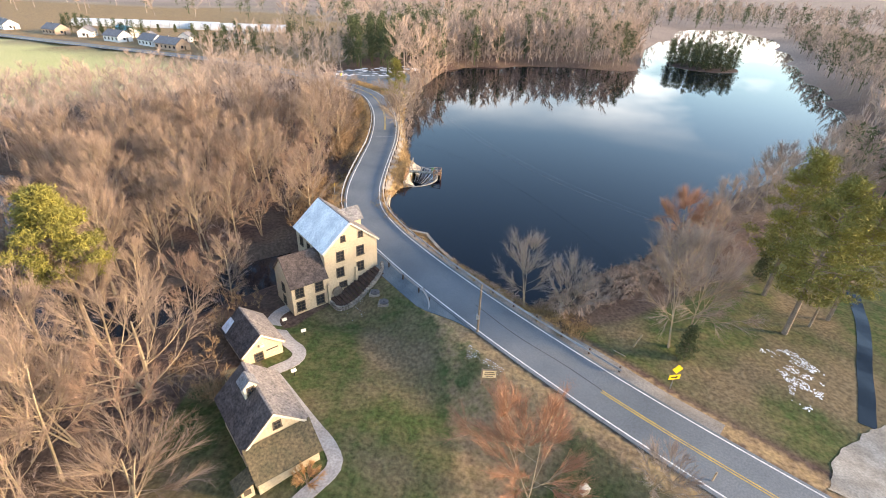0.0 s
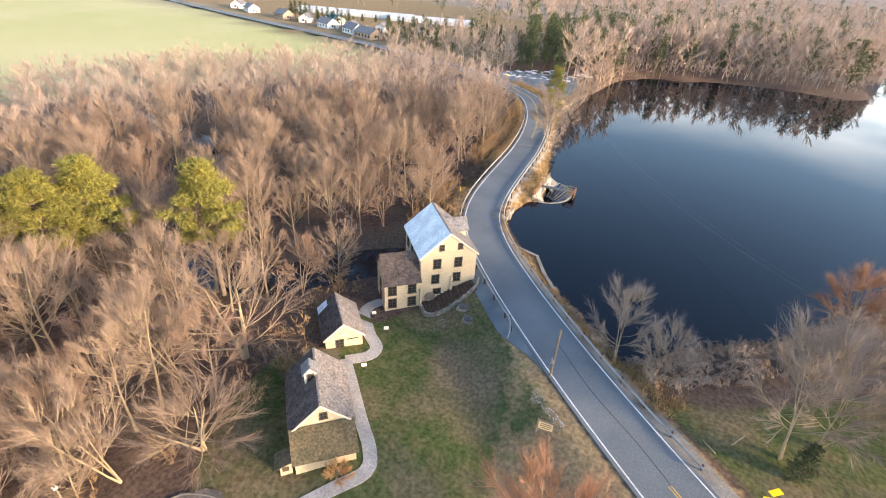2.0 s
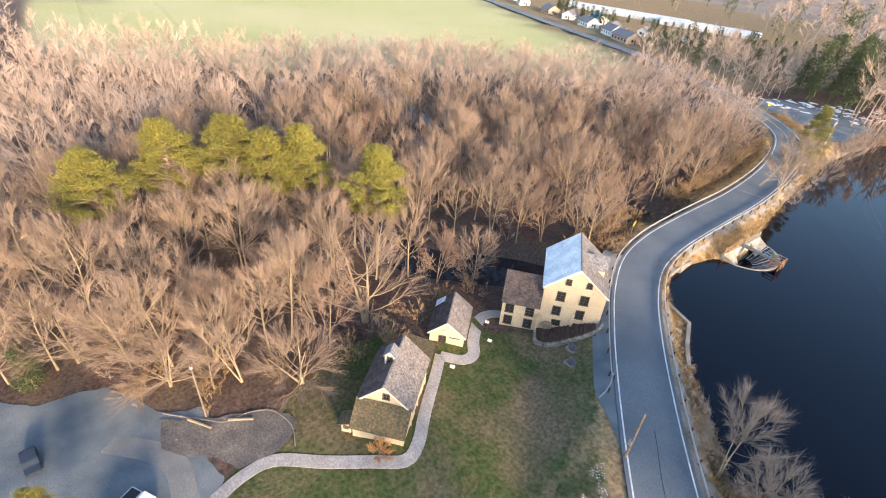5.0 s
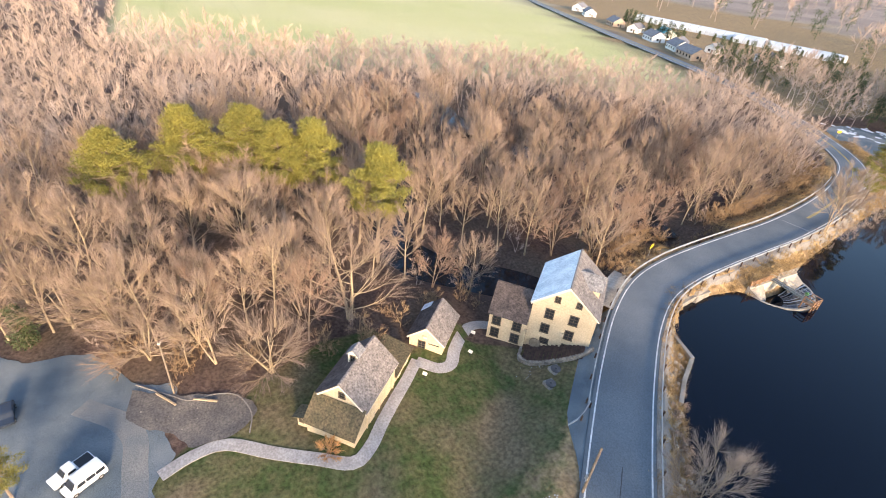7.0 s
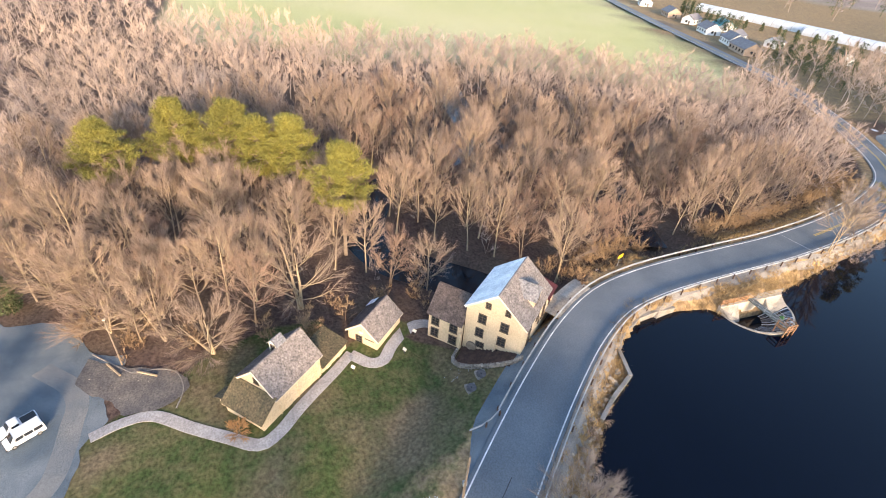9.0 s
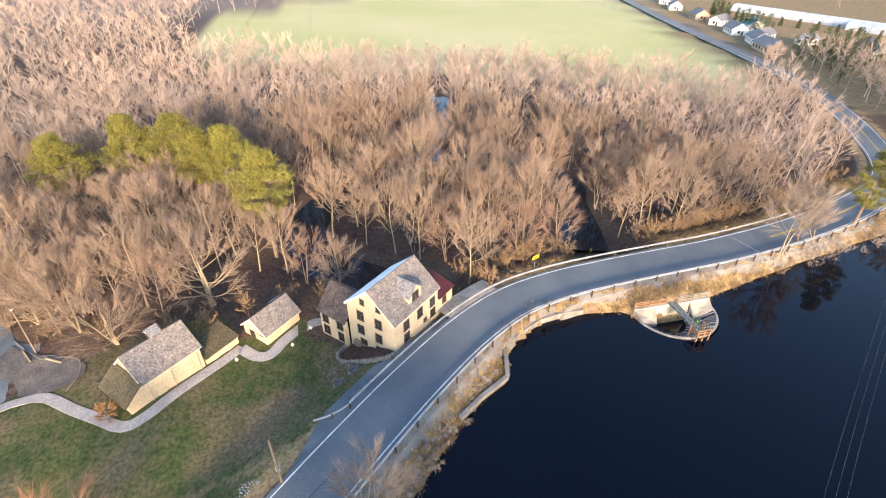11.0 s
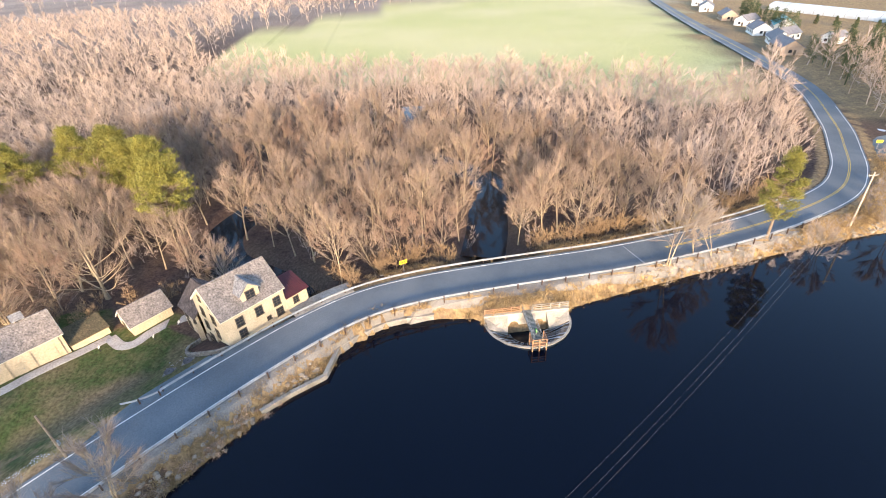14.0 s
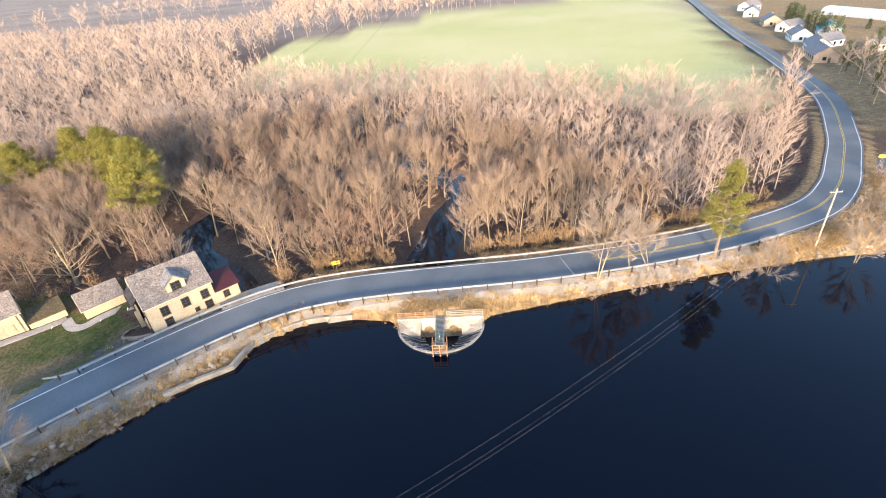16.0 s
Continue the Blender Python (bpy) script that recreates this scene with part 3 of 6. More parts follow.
# annex to the west
gz = 3.4
annex_out = [(0, -0.55, -2.6), (0, 5.2, -2.6), (0, 5.2, gz), (0, 2.3, 6.4), (0, -0.55, gz)]
part("wall", prism([(-9.1, y, z) for _, y, z in annex_out], (0.25, 0, 0)), WALL, mill)
part("wall", boxed(-8.85, -0.55, -2.6, -4.0, -0.3, gz), WALL, mill)
part("wall", boxed(-8.85, 4.95, -2.6, -4.0, 5.2, gz), WALL, mill)
# both annex slopes take the dark copy, with the mill's shadow in its tone
for ya, m in ((-0.85, SHINGLE_SHADE), (5.5, SHINGLE_SHADE)):
    c = [(-9.3, ya, gz - 0.25), (-4.02, ya, gz - 0.25), (-4.02, 2.3, 6.4), (-9.3, 2.3, 6.4)]
    r_ = part("roof", roof_slab(*c), m, mill, "weathered dark brown shingle slope, mill shadow in its colour")
    shingle_rows(r_, *c, m, rng=rng_b)
for x, z in ((-8.05, 1.55), (-8.05, -0.55), (-5.3, 1.55), (-5.3, -0.55)):
    window(mill, side(x, -0.55, z, 0), 1.0, 1.35)
for z in (1.4, -0.6):
    window(mill, side(-9.1, 2.3, z, -90), 0.8, 1.1)
part("buttress", boxed(-4.25, -1.0, -2.4, -4.0, -0.55, 2.2), WALL, mill)

# the outbuilding beside the mill
shed = thing("outbuilding", pose(-6.0, 60.1, 0, 0, 0, 46), "small cream outbuilding with a brown shingle gable roof", "outbuilding")
gable_walls(shed, -2.25, 2.25, 0, 6.0, -2.2, 1.2, 3.1, t=0.2)
# left slope gets the darker copy: its shade is painted in
gable_roof(shed, -2.25, 2.25, 0, 6.0, 1.2, 3.1, SHINGLE_SHADE, SHINGLE, 0.25, rng_b)
window(shed, side(-0.55, 0, -0.55, 0), 0.85, 1.25)
part("name_board", boxed(0.35, -0.05, 0.55, 1.75, 0, 0.68), BLACK, shed, "dark board with unreadable lettering")
part("lamp", boxed(-0.35, -0.3, 1.55, 0.15, 0, 1.85), TRIM_W, shed, "white lamp hood under the gable")
part("snow_patch", roof_slab((-2.35, 4.6, 1.33), (-2.35, 6.0, 1.33), (-1.1, 6.0, 2.4), (-1.1, 4.9, 2.4), 0.04), SNOW, shed).location = (-0.10, 0, 0.14)

# the log house with its lean-to
log = thing("log_house", pose(1.25, 47.15, 1.0, 0, 0, 44), "cream house with brown shingle roof, white roof turret and lean-to", "house")
HL = 7.2
gable_walls(log, -2.75, 2.75, 0, HL, -2.2, 2.5, 5.1)
# west slope's shade is painted in by the darker shingle
gable_roof(log, -2.75, 2.75, 0, HL, 2.5, 5.1, SHINGLE_SHADE, SHINGLE, 0.25, rng_b)
window(log, side(0.2, 0, 3.3, 0), 0.55, 0.65, (2, 2))
lean = part("lean_to", prism([(-2.75, 0, -2.2), (-2.75, -2.2, -2.2), (-2.75, -2.2, 0.85), (-2.75, 0, 2.3)], (5.5, 0, 0)), WALL, log)
c = [(-3.0, -2.55, 0.68), (3.0, -2.55, 0.68), (3.0, 0.0, 2.62), (-3.0, 0.0, 2.62)]
r_ = part("lean_to_roof", roof_slab(*c), SHINGLE_M, lean, "mossy olive-brown shingles")
for s_ in shingle_rows(log, *c, SHINGLE_M, rng=rng_b):
    s_.parent = lean
porch = part("porch", boxed(-4.1, -1.9, -2.2, -3.05, -0.9, 0.35), WALL, log)
part("porch_roof", roof_slab((-4.5, -2.3, 0.3), (-4.5, -0.5, 0.3), (-2.8, -0.5, 1.0), (-2.8, -2.3, 1.0), 0.1), SHINGLE_M, porch)
# dark slab on the solid wall, painting the unlit inside of an opening
part("opening", boxed(-3.9, -1.93, -0.5, -3.3, -1.88, 0.1), TRIM, porch)
door(log, side(2.75, 1.6, -0.9, 90), 0.95, 1.9, WALL)
door(log, side(2.75, 5.4, -0.9, 90), 0.95, 1.9, WALL)
for y in (0.4, 3.2, 6.6):
    part("post", boxed(2.78, y - 0.06, -1.2, 2.9, y + 0.06, 2.3), WALL, log)
turret = part("turret", prism([(-1.15, 3.6, 3.7), (0.05, 3.6, 3.7), (0.05, 3.6, 5.6), (-0.55, 3.6, 6.25), (-1.15, 3.6, 5.6)], (0, 1.2, 0)), TRIM_W, log, "white boarded roof turret")
for x0 in (-1.3, 0.2):
    part("turret_roof", roof_slab((x0, 3.45, 5.5), (x0, 4.95, 5.5), (-0.55, 4.95, 6.32), (-0.55, 3.45, 6.32), 0.07), SHINGLE_G, turret)
window(turret, side(-0.55, 3.6, 4.75, 0), 0.5, 0.7, (2, 2))
window(turret, side(0.05, 4.2, 4.75, 90), 0.5, 0.7, (2, 2))
# low link towards the outbuilding
link = thing("low_shed", pose(-3.8, 52.5, 0.2, 0, 0, 46), "low cream shed with a mossy grey lean roof", "shed")
part("wall", prism([(2.6, 0, -2.2), (-1.0, 0, -2.2), (-1.0, 0, 1.45), (2.6, 0, 0.65)], (0, 5.0, 0)), WALL, link)
c = [(2.85, -0.1, 0.6), (2.85, 5.15, 0.6), (-1.1, 5.15, 1.5), (-1.1, -0.1, 1.5)]
shingle_rows(part("roof", roof_slab(*c), SHINGLE_M, link), *c, SHINGLE_M, rng=rng_b)
for y in (1.3, 3.6):
    door(link, side(2.6, y, -0.95, 90), 0.85, 1.45, WALL)

# ---- trees ----
def bars(p0, p1, r0, r1, sides):
    """Tapered bars from p0 to p1, all at once; a tip of no radius makes a thin cone."""
    p0, p1 = np.asarray(p0, float), np.asarray(p1, float)
    n = len(p0)
    d = p1 - p0
    d /= np.linalg.norm(d, axis=1)[:, None] + 1e-9
    ref = np.where(np.abs(d[:, 2:3]) > 0.9, [[1.0, 0, 0]], [[0, 0, 1.0]])
    u = np.cross(d, ref)
    u /= np.linalg.norm(u, axis=1)[:, None] + 1e-9
    v = np.cross(d, u)
    a = 2 * np.pi * np.arange(sides) / sides
    ring = np.cos(a)[None, :, None] * u[:, None, :] + np.sin(a)[None, :, None] * v[:, None, :]
    if np.all(np.asarray(r1) == 0):
        V = np.concatenate([p0[:, None] + ring * np.reshape(r0, (-1, 1, 1)), p1[:, None]], 1).reshape(-1, 3)
        k = np.arange(sides)
        f = np.stack([k, (k + 1) % sides, np.full(sides, sides)], 1)
        return V, (f[None] + (np.arange(n) * (sides + 1))[:, None, None]).reshape(-1, 3)
    V = np.concatenate([p0[:, None] + ring * np.reshape(r0, (-1, 1, 1)), p1[:, None] + ring * np.reshape(r1, (-1, 1, 1))], 1).reshape(-1, 3)
    k = np.arange(sides)
    k2 = (k + 1) % sides
    f = np.concatenate([np.stack([k, k2, k2 + sides], 1), np.stack([k, k2 + sides, k + sides], 1)])
    return V, (f[None] + (np.arange(n) * 2 * sides)[:, None, None]).reshape(-1, 3)


def blades(p0, p1, w, r):
    """Thin tapering twigs, each a sliver with a turn of its own."""
    d = unit(p1 - p0)
    u = unit(np.cross(d, r.normal(0, 1, p0.shape))) * w
    V = np.stack([p0 - u, p0 + u, p1], 1).reshape(-1, 3)
    return V, np.arange(len(V)).reshape(-1, 3)


def join(lots):
    V, F, o = [], [], 0
    for v, f in lots:
        V.append(v), F.append(f + o)
        o += len(v)
    return np.vstack(V), np.vstack(F)


def unit(v):
    return v / (np.linalg.norm(v, axis=-1, keepdims=True) + 1e-9)


def grow(r, h, limbs, spread, clear, boughs, twigs, twig_len, twig_r, rise=0.25, trunk_r=None, forks=1):
    """A bare tree: returns the wood (trunk and limbs) and the crown (boughs and twigs) as points and faces."""
    tr = trunk_r or h * 0.012
    wood, p0, p1 = [], [], []
    R0, R1 = [], []
    starts = []
    for f in range(forks):
        lean = np.array([r.normal(0, 0.05 + 0.16 * (forks > 1)), r.normal(0, 0.05 + 0.16 * (forks > 1)), 1.0])
        pts = [np.zeros(3)]
        n = 7
        for i in range(n):
            lean[:2] += r.normal(0, 0.05, 2)
            pts.append(pts[-1] + unit(lean) * h * 0.86 / n)
        pts = np.array(pts)
        rad = tr * (1 - np.linspace(0, 0.86, n + 1)) * (1.0 if forks == 1 else 0.75)
        rad[0] *= 1.35
        p0 += list(pts[:-1]); p1 += list(pts[1:]); R0 += list(rad[:-1]); R1 += list(rad[1:])
        starts.append((pts, rad))
    wood.append(bars(p0, p1, np.array(R0), np.array(R1), 5))
    lp0, lp1, lr0, lr1, ends = [], [], [], [], []
    az = r.uniform(0, 6.28)
    for i in range(limbs):
        pts, rad = starts[i % forks]
        s = clear + (0.97 - clear) * ((i + r.uniform(0, 0.8)) / limbs)
        k = s * (len(pts) - 1)
        j = min(int(k), len(pts) - 2)
        base = pts[j] + (pts[j + 1] - pts[j]) * (k - j)
        rb = (rad[j] + (rad[j + 1] - rad[j]) * (k - j)) * 0.52
        az += 2.4 + r.normal(0, 0.35)
        prof = math.sin(math.pi * min(1, 0.22 + 0.78 * (1 - (s - clear) / (1 - clear + 1e-6)) * 0.9)) ** 0.5
        ln = spread * (0.45 + 0.55 * prof) * r.uniform(0.8, 1.15)
        tilt = 0.35 + 0.85 * (1 - s)
        d = np.array([math.cos(az) * math.sin(tilt + 0.35), math.sin(az) * math.sin(tilt + 0.35), math.cos(tilt + 0.35)])
        q = base
        m = 5 if twigs > 8 else 2
        for a in range(m):
            d = unit(d + r.normal(0, 0.11, 3) + np.array([0, 0, rise * 0.5]))
            e = q + d * ln / m
            ra, rb2 = rb * (1 - a / m * 0.85), rb * (1 - (a + 1) / m * 0.85)
            lp0.append(q); lp1.append(e); lr0.append(ra); lr1.append(rb2)
            if a >= 1 or m == 2:
                ends.append((q, e, d, ln))
            q = e
    wood.append(bars(lp0, lp1, np.array(lr0), np.array(lr1), 4 if twigs > 14 else 3))
    bq, be, bl = [], [], []
    for q, e, d, ln in ends:
        for _ in range(boughs):
            s = q + (e - q) * r.uniform(0, 1)
            dd = unit(d * 0.7 + r.normal(0, 0.48, 3) + np.array([0, 0, rise * 1.1]))
            L = ln * r.uniform(0.22, 0.45)
            bq.append(s); be.append(s + dd * L); bl.append(L)
    bq, be = np.array(bq), np.array(be)
    crown = [bars(bq, be, np.full(len(bq), 0.024 * h / 15 + 0.006), np.full(len(bq), 0.007), 3) if twigs > 8 else blades(bq, be, 0.07, r)]
    k = np.repeat(np.arange(len(bq)), twigs)
    s = r.uniform(0.15, 1.0, len(k))[:, None]
    t0 = bq[k] + (be[k] - bq[k]) * s
    dd = unit(unit(be[k] - bq[k]) * 0.85 + r.normal(0, 0.42, (len(k), 3)) + np.array([0, 0, rise * 0.9]))
    t1 = t0 + dd * (twig_len * r.uniform(0.55, 1.2, len(k)))[:, None]
    crown.append(blades(t0, t1, twig_r, r))
    return join(wood), join(crown)


def vase(r, h, rad, clear, limbs, boughs, twigs, twig_len, twig_w, stems=1, trunk_r=None, sides=4, low=-5):
    """A bare tree whose limbs sweep out and up into a rounded crown of fine twigs, all fanning from the crown's foot.
    Returns the wood and the crown as points and faces."""
    tr = trunk_r or h * 0.0100
    mid = np.array([0, 0, h * (0.42 + 0.35 * clear)])
    foot = mid - np.array([0, 0, (h - mid[2]) * 0.45])
    P0, P1, R0, R1, axes = [], [], [], [], []
    for f in range(stems):
        lean = np.array([*r.normal(0, 0.05 + 0.14 * (stems > 1), 2), 1.0])
        pts = [np.array([*r.normal(0, 0.12 * (stems > 1), 2), 0.0])]
        for i in range(6):
            lean[:2] += r.normal(0, 0.045, 2)
            pts.append(pts[-1] + unit(lean) * h * 0.13)
        pts = np.array(pts)
        rr = tr * np.linspace(1, 0.22, 7) * (1.0 if stems == 1 else 0.72)
        rr[0] *= 1.3
        P0 += list(pts[:-1]); P1 += list(pts[1:]); R0 += list(rr[:-1]); R1 += list(rr[1:])
        axes.append((pts, rr))
    wood = [bars(P0, P1, np.array(R0), np.array(R1), sides + 1)]
    P0, P1, R0, R1, runs = [], [], [], [], []
    az = r.uniform(0, 6.28)
    seg = 4 if sides > 3 else 2
    for i in range(limbs):
        pts, rr = axes[i % stems]
        s = i / max(1, limbs - 1)
        k = min(5.9, 6 * (clear + (0.97 - clear) * s ** 1.3) / 0.97)
        j = int(k)
        a = pts[j] + (pts[j + 1] - pts[j]) * (k - j)
        az += 2.4 + r.normal(0, 0.4)
        el = math.asin(min(0.99, max(-0.6, math.sin(radians(low)) + (0.98 - math.sin(radians(low))) * s + r.normal(0, 0.07))))
        reach = r.uniform(0.62, 0.88)
        end = mid + np.array([rad * math.cos(el) * math.cos(az), rad * math.cos(el) * math.sin(az), (h - mid[2]) * math.sin(el)]) * reach
        end = end + (pts[-1] * [1, 1, 0]) * 0.5
        bend = a + (end - a) * 0.5 + np.array([math.cos(az), math.sin(az), -0.6]) * rad * 0.08 + r.normal(0, rad * 0.05, 3)
        line = [(1 - u) ** 2 * a + 2 * u * (1 - u) * bend + u * u * end for u in np.linspace(0, 1, seg + 1)]
        rl = rr[j] * 0.40 * np.linspace(1, 0.16, seg + 1)
        P0 += line[:-1]; P1 += line[1:]; R0 += list(rl[:-1]); R1 += list(rl[1:])
        runs += list(zip(line[:-1], line[1:]))[seg // 4:]
    wood.append(bars(P0, P1, np.array(R0), np.array(R1), sides))
    qa, qb = np.array([q for q, _ in runs]), np.array([q for _, q in runs])
    k = np.repeat(np.arange(len(qa)), boughs)
    b0 = qa[k] + (qb - qa)[k] * r.uniform(0, 1, (len(k), 1))
    d = unit(unit(qb - qa)[k] * 0.55 + unit(b0 - foot) * 0.6 + r.normal(0, 0.36, b0.shape) + np.array([0, 0, 0.05]))
    b1 = b0 + d * (rad * r.uniform(0.22, 0.46, len(k)))[:, None]
    crown = []
    if sides > 3:
        wood.append(bars(b0, b1, np.full(len(k), twig_w * 2.1), np.full(len(k), twig_w * 0.5), 3))
    else:
        crown.append(blades(b0, b1, twig_w * 1.9, r))
    k = np.repeat(np.arange(len(b0)), twigs)
    t0 = b0[k] + (b1 - b0)[k] * r.uniform(0.15, 1, (len(k), 1))
    d = unit(d[k] * 0.8 + unit(t0 - foot) * 0.4 + r.normal(0, 0.33, t0.shape))
    crown.append(blades(t0, t0 + d * (twig_len * r.uniform(0.5, 1.25, len(k)))[:, None], twig_w, r))
    return join(wood), join(crown)


def pine(r, h, rad, base, clumps, tufts_each, size):
    """A conifer: trunk and branches, and tufts of needles in clumps."""
    pts = np.array([[r.normal(0, 0.10) * i / 6, r.normal(0, 0.10) * i / 6, h * 0.96 * i / 6] for i in range(7)])
    rr = h * 0.017 * (1 - np.linspace(0, 0.85, 7))
    wood = [bars(pts[:-1], pts[1:], rr[:-1], rr[1:], 6)]
    q, e = [], []
    for i in range(clumps):
        s = base + (1 - base) * (i + r.uniform(0, 1)) / clumps
        w = rad * (1.0 - ((s - base) / (1 - base)) ** 1.6 * 0.82) * (0.55 + 0.45 * min(1, (s - base) * 5 / (1 - base))) * r.uniform(0.35, 1.08)
        az = i * 2.4 + r.normal(0, 0.3)
        q.append([0, 0, h * s * 0.95])
        e.append([math.cos(az) * w, math.sin(az) * w, h * s + w * r.uniform(-0.05, 0.3)])
    q, e = np.array(q), np.array(e)
    wood.append(bars(q, e, np.full(len(q), h * 0.0045), np.full(len(q), 0.015), 3))
    k = np.repeat(np.arange(len(q)), tufts_each)
    ang = unit(r.normal(0, 1, (len(k), 3)))
    c = q[k] + (e[k] - q[k]) * r.uniform(0.72, 1.0, len(k))[:, None] + ang * (r.uniform(0.1, 1, len(k)) ** 0.6 * size)[:, None] * np.array([1.15, 1.15, 0.55])
    d = unit(r.normal(0, 1, (len(k), 3)) + ang * 0.7 + np.array([0, 0, 0.35]))
    L = (size * r.uniform(0.30, 0.55, len(k)))[:, None]
    return join(wood), blades(c - d * L * 0.3, c + d * L, size * (0.055 if tufts_each > 60 else 0.11), r)


def mesh_of(name, VF, material):
    ob = raw(name, VF[0], VF[1], material)
    scene.collection.objects.unlink(ob)
    return ob.data


class Kind:
    """A tree's meshes, made once and shared by its repeats."""

    def __init__(self, wood, crown, bark, leaf):
        self.wood, self.crown = mesh_of("trunk", wood, bark), mesh_of("crown", crown, leaf)

    def plant(self, name, x, y, size, turn, label, category, group, z=None):
        z = zg(x, y) - 0.15 if z is None else z
        ob = new(name)
        ob.matrix_basis = Matrix.LocRotScale((x, y, z), Euler((0, 0, turn)), Vector((size, size, size)))
        tagged(ob, label, category, group)
        for n_, me in (("trunk", self.wood), ("crown", self.crown)):
            new(n_, me).parent = ob
        return ob


rt = np.random.RandomState(11)
BROAD = [Kind(*vase(rt, 14.5, 5.6, 0.22, 17, 4, 25, 1.4, 0.0115), b_, m_) for b_, m_ in ((BARK_PALE, TWIG), (BARK, TWIG_RUST), (BARK_PALE, TWIG))]
TALL = [Kind(*vase(rt, 17.0, 5.0, 0.34, 16, 4, 24, 1.4, 0.0115, low=5), BARK_PALE, TWIG) for _ in range(3)]
FORKED = [Kind(*vase(rt, 14.5, 5.2, 0.22, 17, 4, 24, 1.4, 0.0115, stems=3), b_, m_) for b_, m_ in ((BARK, TWIG_RUST), (BARK_PALE, TWIG))]
SPREAD = Kind(*vase(rt, 13.5, 8.0, 0.16, 22, 3, 26, 1.9, 0.011, stems=2, trunk_r=0.42), BARK_PALE, TWIG)
BUSHY = Kind(*vase(rt, 9, 6.4, 0.10, 24, 3, 30, 1.9, 0.011, stems=3, trunk_r=0.25, low=-16), BARK_PALE, TWIG)
GREY = [Kind(*vase(rt, 10, 3.9, 0.26, 15, 4, 26, 1.2, 0.010, stems=2), BARK_PALE, TWIG_GREY) for _ in range(2)]
REDT = [Kind(*vase(rt, 8.5, 4.4, 0.14, 15, 5, 46, 1.3, 0.0075, stems=2), BARK_PALE, TWIG_RED) for _ in range(2)]
SHRUB = [Kind(*grow(rt, 3.2, 12, 1.7, 0.08, 3, 9, 0.7, 0.013, rise=0.3, forks=3, trunk_r=0.04), BARK, TWIG_RED) for _ in range(2)]
ORNAMENT = Kind(*vase(rt, 2.1, 1.35, 0.06, 16, 4, 30, 0.42, 0.007, stems=3, trunk_r=0.04, low=-10), BARK, mat("orange_twigs", (0.55, 0.31, 0.13), 0.95, (0.43, 0.23, 0.10), 0.6, 0.3))
PINE = [Kind(*pine(rt, 20, 6.2, 0.50, 105, 170, 1.0), BARK, NEEDLE) for _ in range(2)]
PINE_BIG = [Kind(*pine(rt, 17, 4.4, 0.28, 75, 150, 0.85), BARK, NEEDLE) for _ in range(2)]
CEDAR = Kind(*pine(rt, 6, 1.5, 0.08, 70, 40, 0.55), BARK, NEEDLE_D)

rp = random.Random(23)
for x, y, s in ((-43.5, 26.5, 0.93), (-49, 36.5, 1.02), (-46.5, 45.2, 1.04), (-42.0, 49.5, 0.98), (-40.5, 54.5, 1.0), (-28.0, 61.3, 1.02)):
    rp.choice(PINE).plant("pine_tree", x, y, s, rp.uniform(0, 6), "tall yellow-green pine standing among bare woods", "pine", "pines in the woods")
PINE_BIG[0].plant("pine_tree", -9.5, 164.0, 0.92, 1.0, "yellow-green pine beside the road on the pond bank", "pine", "")
for x, y, s in ((56.3, 70.8, 1.2), (57.7, 79.2, 1.2), (63.5, 74.5, 1.0)):
    rp.choice(PINE_BIG).plant("pine_tree", x, y, s, rp.uniform(0, 6), "tall pine on the grassy bank by the pond", "pine", "pines on the bank")
PINE_BIG[1].plant("pine_tree", -2.2, 18.6, 0.5, 2.0, "small pine beside the gravel car park", "pine", "")
for x, y, s in ((41.9, 64.2, 0.8), (59.0, 83.5, 0.9), (-22.9, 16.5, 1.05)):
    CEDAR.plant("cedar_bush", x, y, s, rp.uniform(0, 6), "dark green cedar bush on rough grass", "bush", "")
for k, (x, y, s) in enumerate(((24.2, 72.8, 1.1), (28.6, 70.4, 0.98))):
    GREY[k].plant("bare_tree", x, y, s, k * 2.0, "small grey bare tree between road and pond", "tree", "trees by the pond")
for k, (x, y, s) in enumerate(((40.6, 66.0, 1.55), (44.5, 69.5, 1.4), (46, 78, 1.0), (52, 88, 0.95), (47.5, 84, 0.8), (56, 94, 0.9), (61, 101, 1.0), (66, 98, 1.1), (68, 108, 1.0), (75, 112, 1.15), (80, 121, 1.1), (88, 118, 1.2), (92, 130, 1.2), (101, 138, 1.25), (98, 126, 1.1), (108, 146, 1.2))):
    GREY[k % 2].plant("bare_tree", x, y, s, k * 1.3, "leafless grey tree on the pond's edge", "tree", "trees by the pond")
REDT[0].plant("bare_tree", 23.6, 46.6, 1.3, 0.5, "bare tree with fine reddish twigs beside the lawn", "tree", "")
REDT[1].plant("bare_tree", 50.5, 92.5, 1.15, 2.2, "tall russet-twigged bare tree at the pond's edge", "tree", "")
GREY[1].plant("bare_tree", 33.6, 46.8, 0.72, 1.8, "low grey-brown bare tree beside the road", "tree", "")
for k, (x, y, s) in enumerate(((-20.8, 25.6, 0.95), (-16.2, 28.9, 0.9), (-13.2, 33.0, 0.8), (-25.0, 20.6, 1.0), (-17.5, 35.0, 1.0))):
    (BUSHY if k % 2 else BROAD[k % 3]).plant("bare_tree", x, y, s * (0.95 if k % 2 else 0.8), k * 1.7, "broad low-branching bare tree beside the gravel car park", "tree", "trees by the car park")
